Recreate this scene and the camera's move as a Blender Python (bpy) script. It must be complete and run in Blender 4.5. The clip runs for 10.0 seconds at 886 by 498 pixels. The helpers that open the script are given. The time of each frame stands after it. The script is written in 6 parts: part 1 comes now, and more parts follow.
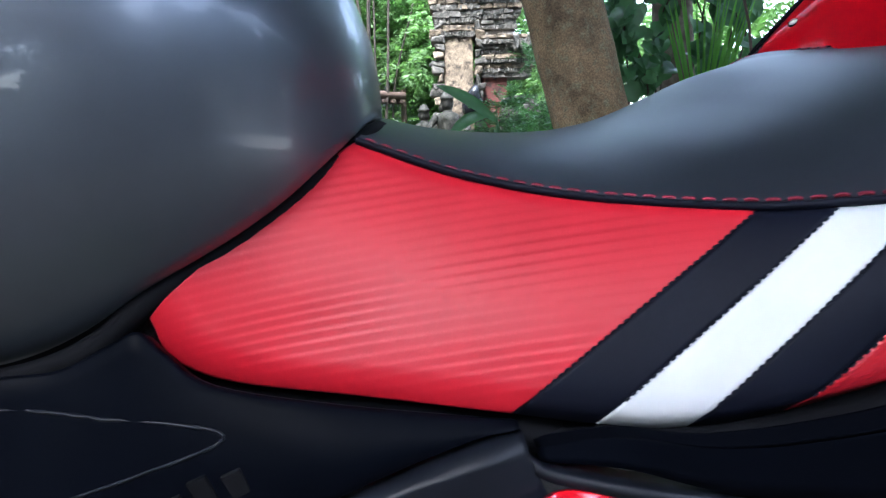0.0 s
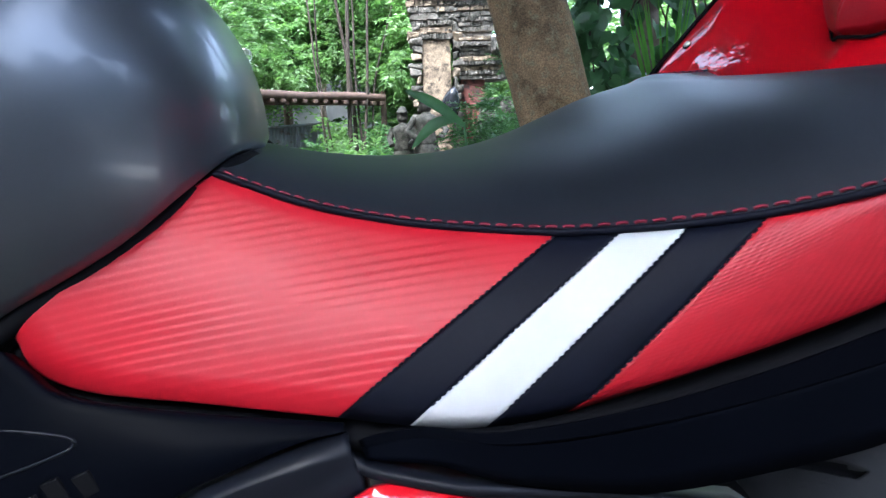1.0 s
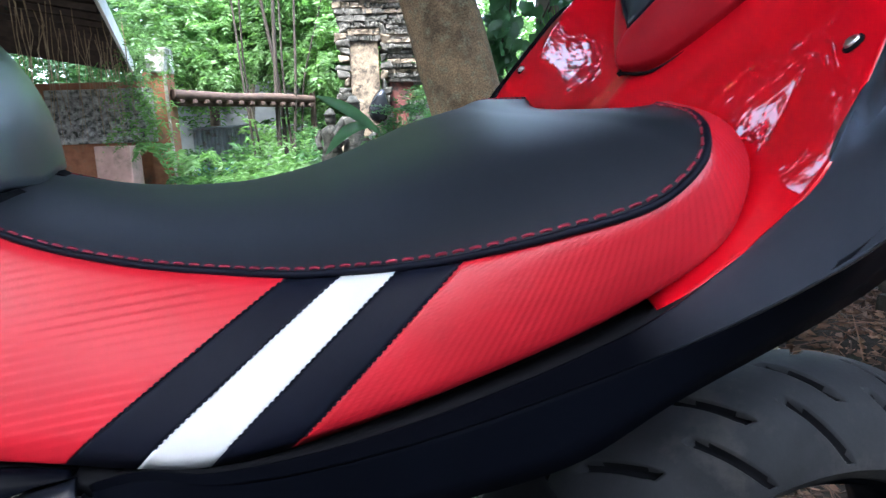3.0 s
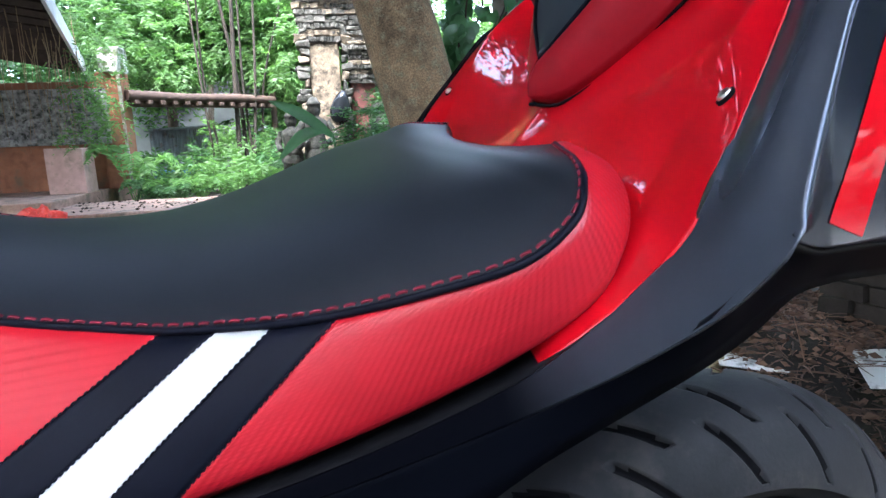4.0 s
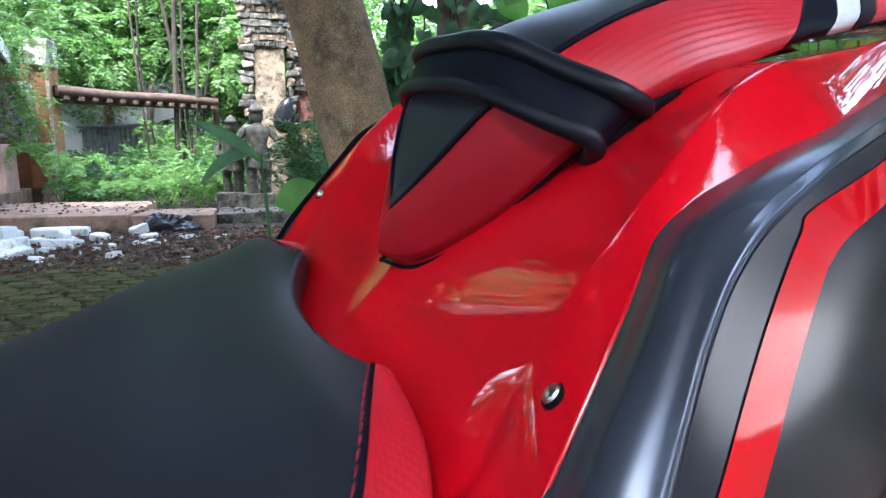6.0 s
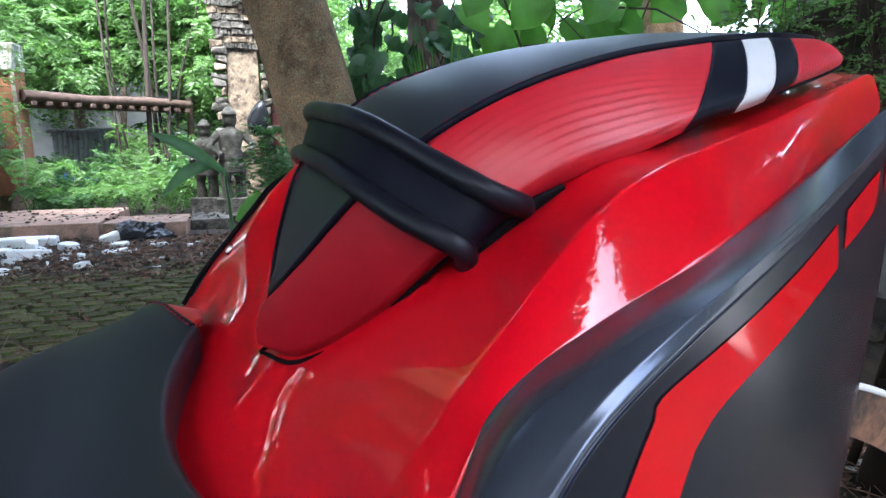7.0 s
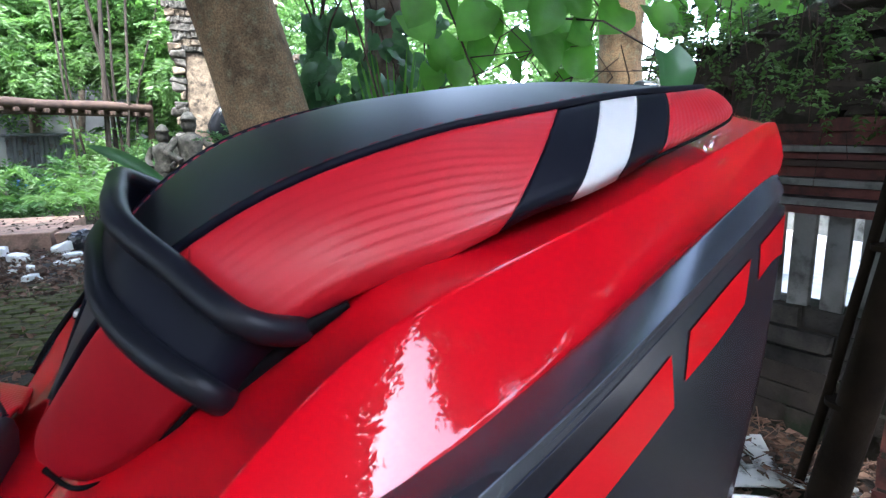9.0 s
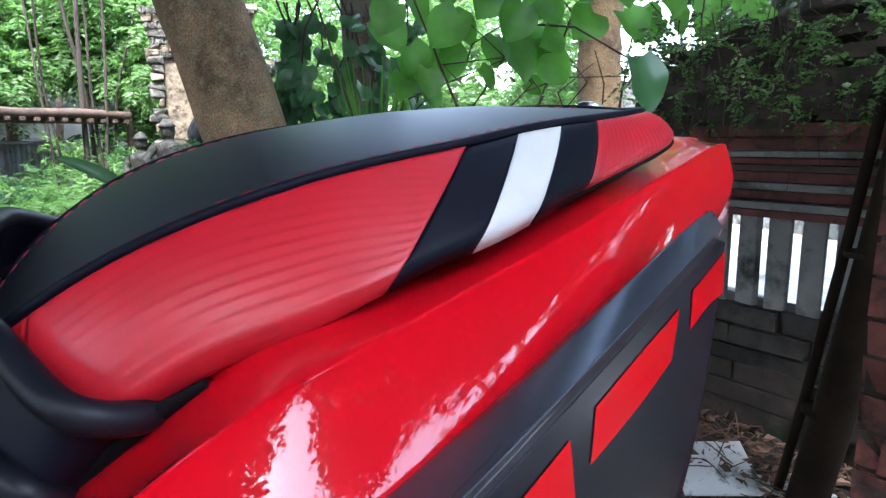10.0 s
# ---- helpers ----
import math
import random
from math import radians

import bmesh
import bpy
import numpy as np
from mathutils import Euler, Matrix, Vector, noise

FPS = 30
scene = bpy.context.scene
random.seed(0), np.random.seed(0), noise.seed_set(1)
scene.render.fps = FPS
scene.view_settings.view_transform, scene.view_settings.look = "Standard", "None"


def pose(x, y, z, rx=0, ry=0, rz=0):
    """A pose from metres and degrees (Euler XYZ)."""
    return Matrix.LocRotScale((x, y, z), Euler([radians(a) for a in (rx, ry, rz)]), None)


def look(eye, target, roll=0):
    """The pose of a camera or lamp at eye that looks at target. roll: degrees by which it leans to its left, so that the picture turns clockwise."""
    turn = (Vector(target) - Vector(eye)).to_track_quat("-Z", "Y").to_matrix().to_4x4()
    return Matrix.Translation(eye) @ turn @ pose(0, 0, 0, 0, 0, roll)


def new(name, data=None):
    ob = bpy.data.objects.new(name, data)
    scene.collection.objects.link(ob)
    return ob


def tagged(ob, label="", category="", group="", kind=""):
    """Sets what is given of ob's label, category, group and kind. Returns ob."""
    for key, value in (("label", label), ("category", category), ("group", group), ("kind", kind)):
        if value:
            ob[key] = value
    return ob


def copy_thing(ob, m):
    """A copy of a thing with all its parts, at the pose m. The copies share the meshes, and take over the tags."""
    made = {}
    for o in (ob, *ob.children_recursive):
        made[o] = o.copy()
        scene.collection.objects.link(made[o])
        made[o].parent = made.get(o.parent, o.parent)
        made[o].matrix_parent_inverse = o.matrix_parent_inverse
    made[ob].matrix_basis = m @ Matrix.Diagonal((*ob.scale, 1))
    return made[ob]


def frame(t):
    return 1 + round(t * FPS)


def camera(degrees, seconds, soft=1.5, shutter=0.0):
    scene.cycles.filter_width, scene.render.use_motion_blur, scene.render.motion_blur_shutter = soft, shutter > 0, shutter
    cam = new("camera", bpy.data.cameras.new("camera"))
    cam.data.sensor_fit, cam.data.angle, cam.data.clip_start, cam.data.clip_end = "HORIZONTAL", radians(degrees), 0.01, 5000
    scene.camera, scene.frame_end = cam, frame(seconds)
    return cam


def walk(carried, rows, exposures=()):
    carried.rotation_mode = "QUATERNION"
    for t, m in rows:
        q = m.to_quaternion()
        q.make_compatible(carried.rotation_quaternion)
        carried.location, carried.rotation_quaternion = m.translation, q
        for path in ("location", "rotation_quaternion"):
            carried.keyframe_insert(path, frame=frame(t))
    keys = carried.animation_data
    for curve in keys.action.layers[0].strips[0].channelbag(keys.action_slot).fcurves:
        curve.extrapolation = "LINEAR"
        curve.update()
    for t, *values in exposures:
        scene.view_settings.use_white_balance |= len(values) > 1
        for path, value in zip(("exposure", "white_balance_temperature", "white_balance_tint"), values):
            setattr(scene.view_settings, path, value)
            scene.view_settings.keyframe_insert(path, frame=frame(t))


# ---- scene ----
cam = camera(71.6, 10.0, soft=1.35, shutter=0.4)
PATH = [
    (0, (0.078, 0.08, 0.854), (0.049, 2.046, 0.485), -1.8),
    (0.5, (0.115, 0.063, 0.861), (0.095, 2.028, 0.492), -1.9),
    (1, (0.153, 0.047, 0.869), (0.172, 2.012, 0.5), -2.1),
    (1.5, (0.178, 0.038, 0.875), (0.238, 2.002, 0.506), -2.0),
    (2, (0.208, 0.033, 0.879), (0.316, 1.995, 0.508), -2.0),
    (2.5, (0.234, 0.03, 0.884), (0.392, 1.989, 0.511), -2.1),
    (4, (0.305, 0.035, 0.912), (0.628, 1.972, 0.533), -2.1),
    (4.5, (0.325, 0.053, 0.94), (0.687, 1.983, 0.559), -2.1),
    (5, (0.355, 0.078, 0.972), (0.766, 1.999, 0.596), -1.3),
    (5.5, (0.377, 0.103, 0.991), (0.829, 2.016, 0.626), 0.1),
    (7, (0.475, 0.161, 1.061), (1.013, 2.051, 0.692), -0.1),
    (7.5, (0.502, 0.167, 1.071), (1.061, 2.051, 0.702), -0.1),
    (8, (0.52, 0.174, 1.075), (1.1, 2.052, 0.709), -0.1),
    (8.5, (0.543, 0.184, 1.088), (1.139, 2.058, 0.72), -0.2),
    (9, (0.568, 0.197, 1.098), (1.19, 2.062, 0.733), -0.3),
    (9.5, (0.592, 0.205, 1.108), (1.235, 2.064, 0.743), -0.7),
    (10, (0.613, 0.214, 1.113), (1.276, 2.067, 0.757), -0.9),
]
walk(cam, [(t, look(eye, target, roll)) for t, eye, target, roll in PATH],
     [(0, 4.04, 5600, 8), (2.5, 4.24, 5650, 8), (4, 4.40, 5700, 8), (5, 4.28, 5700, 8), (5.5, 4.28, 5700, 8), (7, 4.12, 5800, 9), (10, 4.10, 5750, 9)])

# ---- light: bright overcast sky above a tree canopy ----
world = bpy.data.worlds.new("overcast_sky")
scene.world = world
world.use_nodes = True
wn, wl = world.node_tree.nodes, world.node_tree.links
sky = wn.new("ShaderNodeTexSky")
sky.sky_type, sky.sun_disc = "NISHITA", False
sky.sun_elevation, sky.sun_rotation = radians(58), radians(200)
sky.air_density, sky.dust_density = 1.0, 3.0
pale = wn.new("ShaderNodeHueSaturation")
pale.inputs["Saturation"].default_value = 0.65
wl.new(sky.outputs["Color"], pale.inputs["Color"])
wl.new(pale.outputs["Color"], wn["Background"].inputs["Color"])
wn["Background"].inputs["Strength"].default_value = 0.15
sun_data = bpy.data.lights.new("sun", "SUN")
sun_data.energy, sun_data.angle, sun_data.color = 1.1, radians(20), (1.0, 0.97, 0.92)
sun = new("sun", sun_data)
sun.matrix_world = look((0, 0, 8), (0.9, 2.2, 3.6))


# ---- materials ----
def material(name, base, rough=0.6, metal=0.0, var=0.25, scale=12.0, fine=0.0, fine_scale=400.0, bump=0.0, bump_scale=60.0,
             coat=0.0, spec=0.5, second=None, second_scale=3.0, second_amount=0.5, island=0.0, rand=0.0, backlit=0.0):
    """A procedural surface: base colour varied at two scales, a second colour in patches, relief, and for leaves light from behind."""
    m = bpy.data.materials.new(name)
    m.use_nodes = True
    nt = m.node_tree
    n, l = nt.nodes, nt.links
    bsdf, out = n["Principled BSDF"], n["Material Output"]
    coord = n.new("ShaderNodeTexCoord")

    def noisy(sc, detail=4.0, rgh=0.55):
        t = n.new("ShaderNodeTexNoise")
        t.inputs["Scale"].default_value, t.inputs["Detail"].default_value, t.inputs["Roughness"].default_value = sc, detail, rgh
        l.new(coord.outputs["Object"], t.inputs["Vector"])
        return t.outputs["Fac"]

    def ramp(fac, lo, hi, a=(0, 0, 0, 1), b=(1, 1, 1, 1)):
        r = n.new("ShaderNodeValToRGB")
        r.color_ramp.elements[0].position, r.color_ramp.elements[1].position = lo, hi
        r.color_ramp.elements[0].color, r.color_ramp.elements[1].color = a, b
        l.new(fac, r.inputs["Fac"])
        return r.outputs["Color"]

    def mixed(kind, fac, a, b):
        x = n.new("ShaderNodeMix")
        x.data_type, x.blend_type = "RGBA", kind
        for key, v in ((0, fac), (6, a), (7, b)):
            if isinstance(v, bpy.types.NodeSocket):
                l.new(v, x.inputs[key])
            else:
                x.inputs[key].default_value = v
        return x.outputs[2]

    dark = (*[c * (1 - var) for c in base], 1)
    lite = (*[min(1, c * (1 + var)) for c in base], 1)
    col = ramp(noisy(scale), 0.3, 0.7, dark, lite)
    if second:
        col = mixed("MIX", ramp(noisy(second_scale, 6.0, 0.65), 0.62 - 0.3 * second_amount, 0.74 - 0.22 * second_amount), col, (*second, 1))
    if fine:
        col = mixed("MULTIPLY", fine, col, ramp(noisy(fine_scale, 2.0), 0.3, 0.7, (0.3, 0.3, 0.3, 1), (1, 1, 1, 1)))
    if island or rand:
        src = n.new("ShaderNodeNewGeometry").outputs["Random Per Island"] if island else n.new("ShaderNodeObjectInfo").outputs["Random"]
        amount = island or rand
        col = mixed("MULTIPLY", 1.0, col, ramp(src, 0.0, 1.0, (1 - amount, 1 - amount, 1 - amount, 1), (1, 1, 1, 1)))
    l.new(col, bsdf.inputs["Base Color"])
    bsdf.inputs["Roughness"].default_value, bsdf.inputs["Metallic"].default_value = rough, metal
    bsdf.inputs["Specular IOR Level"].default_value = spec
    bsdf.inputs["Coat Weight"].default_value, bsdf.inputs["Coat Roughness"].default_value = coat, 0.018
    bsdf.inputs["Coat IOR"].default_value = 1.62
    if bump:
        b = n.new("ShaderNodeBump")
        b.inputs["Strength"].default_value, b.inputs["Distance"].default_value = bump, 0.3 / bump_scale
        l.new(noisy(bump_scale, 6.0, 0.65), b.inputs["Height"])
        l.new(b.outputs["Normal"], bsdf.inputs["Normal"])
    if backlit:
        tr = n.new("ShaderNodeBsdfTranslucent")
        l.new(mixed("MULTIPLY", 1.0, col, (1.2, 1.35, 0.75, 1)), tr.inputs["Color"])
        mix = n.new("ShaderNodeMixShader")
        mix.inputs[0].default_value = backlit
        l.new(bsdf.outputs[0], mix.inputs[1])
        l.new(tr.outputs[0], mix.inputs[2])
        l.new(mix.outputs[0], out.inputs["Surface"])
    return m


def ribbed(m, across, pitch, depth, tilt=0.0, dots=0.0):
    """Adds the fine woven ribs of embossed vinyl, running along or across the panel (its UV map is in metres)."""
    n, l = m.node_tree.nodes, m.node_tree.links
    bsdf = n["Principled BSDF"]
    uv = n.new("ShaderNodeTexCoord")
    mp = n.new("ShaderNodeMapping")
    mp.inputs["Rotation"].default_value[2] = radians(tilt)
    l.new(uv.outputs["UV"], mp.inputs["Vector"])
    w = n.new("ShaderNodeTexWave")
    w.wave_type, w.bands_direction, w.wave_profile = "BANDS", across, "SAW" if not dots else "SIN"
    w.inputs["Scale"].default_value = 2 * math.pi / 20 / pitch
    w.inputs["Distortion"].default_value, w.inputs["Detail"].default_value = 0.6, 1.0
    w.inputs["Detail Scale"].default_value = 0.6
    l.new(mp.outputs[0], w.inputs["Vector"])
    height = w.outputs["Fac"]
    if dots:
        w2 = n.new("ShaderNodeTexWave")
        w2.wave_type, w2.bands_direction = "BANDS", "Y" if across == "X" else "X"
        w2.inputs["Scale"].default_value = 2 * math.pi / 20 / (pitch * 0.8)
        l.new(mp.outputs[0], w2.inputs["Vector"])
        mul = n.new("ShaderNodeMath")
        mul.operation = "MULTIPLY_ADD"
        mul.inputs[1].default_value = dots
        l.new(w2.outputs["Fac"], mul.inputs[0])
        l.new(height, mul.inputs[2])
        height = mul.outputs[0]
    b = n.new("ShaderNodeBump")
    b.inputs["Strength"].default_value, b.inputs["Distance"].default_value = 1.0, depth
    l.new(height, b.inputs["Height"])
    l.new(b.outputs["Normal"], bsdf.inputs["Normal"])
    return m


RED = (0.43, 0.008, 0.019)
mat_tank = material("satin_grey_paint", (0.080, 0.090, 0.108), 0.36, 0.65, var=0.06, scale=30, coat=0.25, spec=0.5, bump=0.03, bump_scale=900)
mat_plastic = material("matte_black_plastic", (0.0016, 0.0021, 0.0040), 0.42, var=0.12, scale=25, bump=0.04, bump_scale=900, spec=0.028)
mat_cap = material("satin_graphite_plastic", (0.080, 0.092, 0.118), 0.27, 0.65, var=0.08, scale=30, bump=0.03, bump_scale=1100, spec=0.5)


def shade_fade(m, other, x0, x1):
    """Fades m to the colour other along x, painting in the dark reflections at the front."""
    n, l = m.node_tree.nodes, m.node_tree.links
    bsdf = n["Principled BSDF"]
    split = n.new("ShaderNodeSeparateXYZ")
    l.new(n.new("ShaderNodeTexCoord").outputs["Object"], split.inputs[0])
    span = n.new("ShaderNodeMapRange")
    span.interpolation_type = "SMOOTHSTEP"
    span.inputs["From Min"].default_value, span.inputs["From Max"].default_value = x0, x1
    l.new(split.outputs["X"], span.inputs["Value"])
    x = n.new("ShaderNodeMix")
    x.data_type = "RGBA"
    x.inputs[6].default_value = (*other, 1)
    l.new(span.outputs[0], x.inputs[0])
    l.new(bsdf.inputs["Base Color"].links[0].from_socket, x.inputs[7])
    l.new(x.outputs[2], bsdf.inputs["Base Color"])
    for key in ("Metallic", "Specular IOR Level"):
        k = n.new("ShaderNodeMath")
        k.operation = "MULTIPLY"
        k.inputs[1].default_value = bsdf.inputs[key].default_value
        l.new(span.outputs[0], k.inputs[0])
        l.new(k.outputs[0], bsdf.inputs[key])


# the band's dark front is put into its colour in place of reflections
shade_fade(mat_cap, (0.0020, 0.0023, 0.0036), -.125, -.03)
mat_face = material("smooth_graphite_plastic", (0.012, 0.015, 0.027), 0.22, 0.42, var=0.08, scale=30, bump=0.02, bump_scale=1100, spec=0.30)
# used for black trim, and for near-black strips that stand in for shade
mat_gap = material("black_trim_and_gap_shade", (0.004, 0.004, 0.005), 0.9, var=0.2, scale=30, spec=0.1)
mat_vinyl = material("black_seat_vinyl", (0.0100, 0.0120, 0.0165), 0.46, var=0.10, scale=25, bump=0.12, bump_scale=1500, spec=0.46)
mat_stripe = material("black_stripe_vinyl", (0.0042, 0.0050, 0.0105), 0.5, var=0.12, scale=30, bump=0.2, bump_scale=1500, spec=0.10)
mat_roll = material("smooth_black_vinyl_roll", (0.006, 0.007, 0.011), 0.42, var=0.1, scale=30, bump=0.1, bump_scale=1200, spec=0.22)
mat_white = material("white_stripe_vinyl", (0.58, 0.575, 0.575), 0.5, var=0.05, scale=30, bump=0.15, bump_scale=1200)
mat_redv = material("red_ribbed_vinyl", RED, 0.40, var=0.08, scale=18, bump=0.12, bump_scale=1400, spec=0.3)
mat_redw = ribbed(material("red_woven_vinyl", RED, 0.40, var=0.08, scale=18, spec=0.48), "X", 0.0045, 0.00012, tilt=-6, dots=0.6)
# RED times 0.7: the shade on the pillion's front put into the colour
mat_redf = material("shaded_smooth_red_vinyl", (RED[0] * .7, RED[1] * .7, RED[2] * .7), 0.5, var=0.08, scale=18, bump=0.10, bump_scale=1400, spec=0.12)
mat_redp = material("red_pillion_vinyl", RED, 0.40, var=0.08, scale=18, bump=0.12, bump_scale=1400, spec=0.5)
mat_thread = material("red_thread", (0.20, 0.005, 0.022), 0.7, var=0.3, scale=900)
mat_paint = material("glossy_red_paint", (0.55, 0.002, 0.010), 0.34, var=0.04, scale=8, coat=0.9, spec=0.05)
mat_decal = material("red_decal_film", (0.60, 0.003, 0.010), 0.06, var=0.03, scale=8, spec=0.14)
mat_steel = material("polished_steel", (0.72, 0.70, 0.66), 0.32, 1.0, var=0.1, scale=200)
mat_tyre = material("dusty_tyre_rubber", (0.017, 0.0175, 0.0195), 0.62, var=0.25, scale=18, second=(0.034, 0.032, 0.030), second_scale=14, second_amount=0.3, bump=0.25, bump_scale=220, spec=0.2)
mat_bark = material("brown_bark", (0.37, 0.245, 0.135), 0.85, var=0.55, scale=7, fine=0.9, fine_scale=130, bump=1.0, bump_scale=95, second=(0.36, 0.31, 0.19), second_scale=26, second_amount=0.4)
mat_bark2 = material("dark_furrowed_bark", (0.10, 0.075, 0.055), 0.9, var=0.4, scale=8, bump=1.0, bump_scale=40, second=(0.18, 0.16, 0.12), second_scale=7)
mat_leaf = material("fresh_green_leaves", (0.17, 0.31, 0.105), 0.5, var=0.35, scale=0.8, island=0.55, backlit=0.5)
mat_leaf2 = material("deep_green_leaves", (0.080, 0.18, 0.062), 0.5, var=0.35, scale=0.8, island=0.6, backlit=0.4)
# leaf green darkened so that unseen foliage shows as shade in reflections
mat_leafc = material("darkened_unseen_leaves", (0.015, 0.040, 0.013), 0.5, var=0.35, scale=0.8, island=0.5, backlit=0.25)
mat_leaf3 = material("broad_green_leaf", (0.13, 0.32, 0.06), 0.42, var=0.25, scale=9, island=0.3, backlit=0.62, bump=0.25, bump_scale=60)
mat_leafd = material("glossy_dark_leaf", (0.075, 0.19, 0.075), 0.35, var=0.25, scale=9, island=0.35, backlit=0.25)
mat_soil = material("damp_soil", (0.028, 0.021, 0.015), 0.95, var=0.4, scale=3, fine=0.7, fine_scale=90, bump=1.0, bump_scale=45, second=(0.045, 0.06, 0.022), second_scale=1.2, second_amount=0.35)
mat_litter = material("dry_leaf_litter", (0.20, 0.115, 0.075), 0.85, var=0.4, scale=4, island=0.75)
mat_paver = material("mossy_paver", (0.155, 0.138, 0.068), 0.95, var=0.5, scale=10, fine=0.5, fine_scale=70, bump=1.0, bump_scale=70, second=(0.105, 0.140, 0.036), second_scale=3, second_amount=0.6, rand=0.5, spec=0.2)
mat_leafmould = material("dark_leaf_mould", (0.055, 0.035, 0.024), 0.85, var=0.4, scale=4, island=0.7)
mat_paleleaf = material("bleached_leaf_litter", (0.36, 0.27, 0.19), 0.85, var=0.4, scale=4, island=0.8)
mat_step = material("reddish_stone_slab", (0.34, 0.215, 0.16), 0.9, var=0.25, scale=7, fine=0.4, fine_scale=60, bump=0.5, bump_scale=50, second=(0.15, 0.12, 0.085), second_scale=5, second_amount=0.4)
mat_brick = material("orange_brick", (0.28, 0.115, 0.058), 0.9, var=0.3, scale=8, bump=0.5, bump_scale=60, second=(0.16, 0.10, 0.06), second_scale=4, second_amount=0.35)
mat_stone = material("carved_grey_stone", (0.150, 0.138, 0.118), 0.9, var=0.5, scale=16, fine=0.6, fine_scale=60, bump=1.0, bump_scale=35, second=(0.024, 0.025, 0.018), second_scale=9, second_amount=0.55)
mat_buff = material("weathered_buff_stone", (0.29, 0.225, 0.155), 0.9, var=0.45, scale=9, fine=0.6, fine_scale=45, bump=1.0, bump_scale=30, second=(0.07, 0.055, 0.04), second_scale=11, second_amount=0.5)
mat_wood = material("weathered_timber", (0.060, 0.036, 0.026), 0.85, var=0.35, scale=9, bump=0.6, bump_scale=60)
mat_dwood = material("dark_old_timber", (0.06, 0.04, 0.03), 0.85, var=0.35, scale=8, bump=0.6, bump_scale=50)
mat_maroon = material("maroon_painted_layer", (0.13, 0.042, 0.034), 0.85, var=0.35, scale=9, bump=0.6, bump_scale=70, second=(0.02, 0.016, 0.013), second_scale=8, second_amount=0.45)
mat_conc = material("grey_concrete", (0.20, 0.20, 0.185), 0.9, var=0.25, scale=8, bump=0.6, bump_scale=70, second=(0.04, 0.04, 0.032), second_scale=7, second_amount=0.4)
mat_conc2 = material("stained_stone", (0.058, 0.050, 0.040), 0.9, var=0.3, scale=9, bump=0.8, bump_scale=60, second=(0.018, 0.016, 0.014), second_scale=8, second_amount=0.5, rand=0.4)
mat_dstone = material("dark_mossy_stone", (0.052, 0.039, 0.029), 0.95, var=0.4, scale=9, bump=1.0, bump_scale=45, second=(0.014, 0.024, 0.008), second_scale=7, second_amount=0.4, rand=0.4)
mat_plaster = material("white_plaster", (0.66, 0.65, 0.62), 0.85, var=0.12, scale=4, bump=0.3, bump_scale=30, second=(0.3, 0.3, 0.27), second_scale=3, second_amount=0.3)
mat_foam = material("white_foam", (0.78, 0.78, 0.76), 0.8, var=0.08, scale=10, bump=0.3, bump_scale=120, second=(0.4, 0.37, 0.32), second_scale=9, second_amount=0.2)
mat_redbag = material("red_plastic_film", (0.62, 0.05, 0.03), 0.35, var=0.2, scale=12)
mat_blackbag = material("black_plastic_film", (0.02, 0.022, 0.026), 0.25, var=0.2, scale=12)
mat_bamboo = material("brown_bamboo", (0.020, 0.013, 0.008), 0.8, var=0.45, scale=6, bump=0.4, bump_scale=60, spec=0.15)
mat_relief = material("grey_carved_relief", (0.30, 0.29, 0.275), 0.9, var=0.4, scale=14, bump=1.0, bump_scale=40, second=(0.05, 0.052, 0.045), second_scale=12, second_amount=0.5)
mat_pink = material("pink_stone", (0.46, 0.30, 0.25), 0.85, var=0.15, scale=9, bump=0.4, bump_scale=50, second=(0.28, 0.2, 0.16), second_scale=6, second_amount=0.3)
mat_edge = material("flaking_limewash", (0.34, 0.31, 0.26), 0.9, var=0.4, scale=14, second=(0.16, 0.11, 0.07), second_scale=9, second_amount=0.6, bump=0.6, bump_scale=40)
mat_capital = material("mossy_whitewash", (0.50, 0.49, 0.45), 0.9, var=0.4, scale=9, bump=0.7, bump_scale=40, second=(0.09, 0.11, 0.05), second_scale=7, second_amount=0.75)
mat_statue = material("dark_weathered_stone", (0.080, 0.075, 0.062), 0.9, var=0.5, scale=16, fine=0.6, fine_scale=60, bump=1.0, bump_scale=35, second=(0.024, 0.028, 0.016), second_scale=9, second_amount=0.55)
mat_stem = material("dark_slender_bark", (0.026, 0.019, 0.013), 0.9, var=0.4, scale=9, bump=0.5, bump_scale=50)
mat_sheet = material("grey_sheet_metal", (0.13, 0.15, 0.17), 0.6, 0.2, var=0.2, scale=5, second=(0.07, 0.06, 0.05), second_scale=6, second_amount=0.3)
mat_tarp = material("blue_plastic_sheet", (0.05, 0.16, 0.36), 0.5, var=0.2, scale=6)
mat_root = material("pale_hanging_roots", (0.26, 0.19, 0.11), 0.9, var=0.3, scale=6)
mat_board = material("stained_white_board", (0.62, 0.62, 0.60), 0.7, var=0.08, scale=6, second=(0.03, 0.03, 0.03), second_scale=14, second_amount=0.3)
mat_card = material("brown_board", (0.20, 0.095, 0.05), 0.7, var=0.2, scale=10, second=(0.03, 0.017, 0.012), second_scale=30, second_amount=0.6)
mat_wall = material("pale_house_wall", (0.22, 0.23, 0.24), 0.85, var=0.2, scale=2, bump=0.2, bump_scale=20)


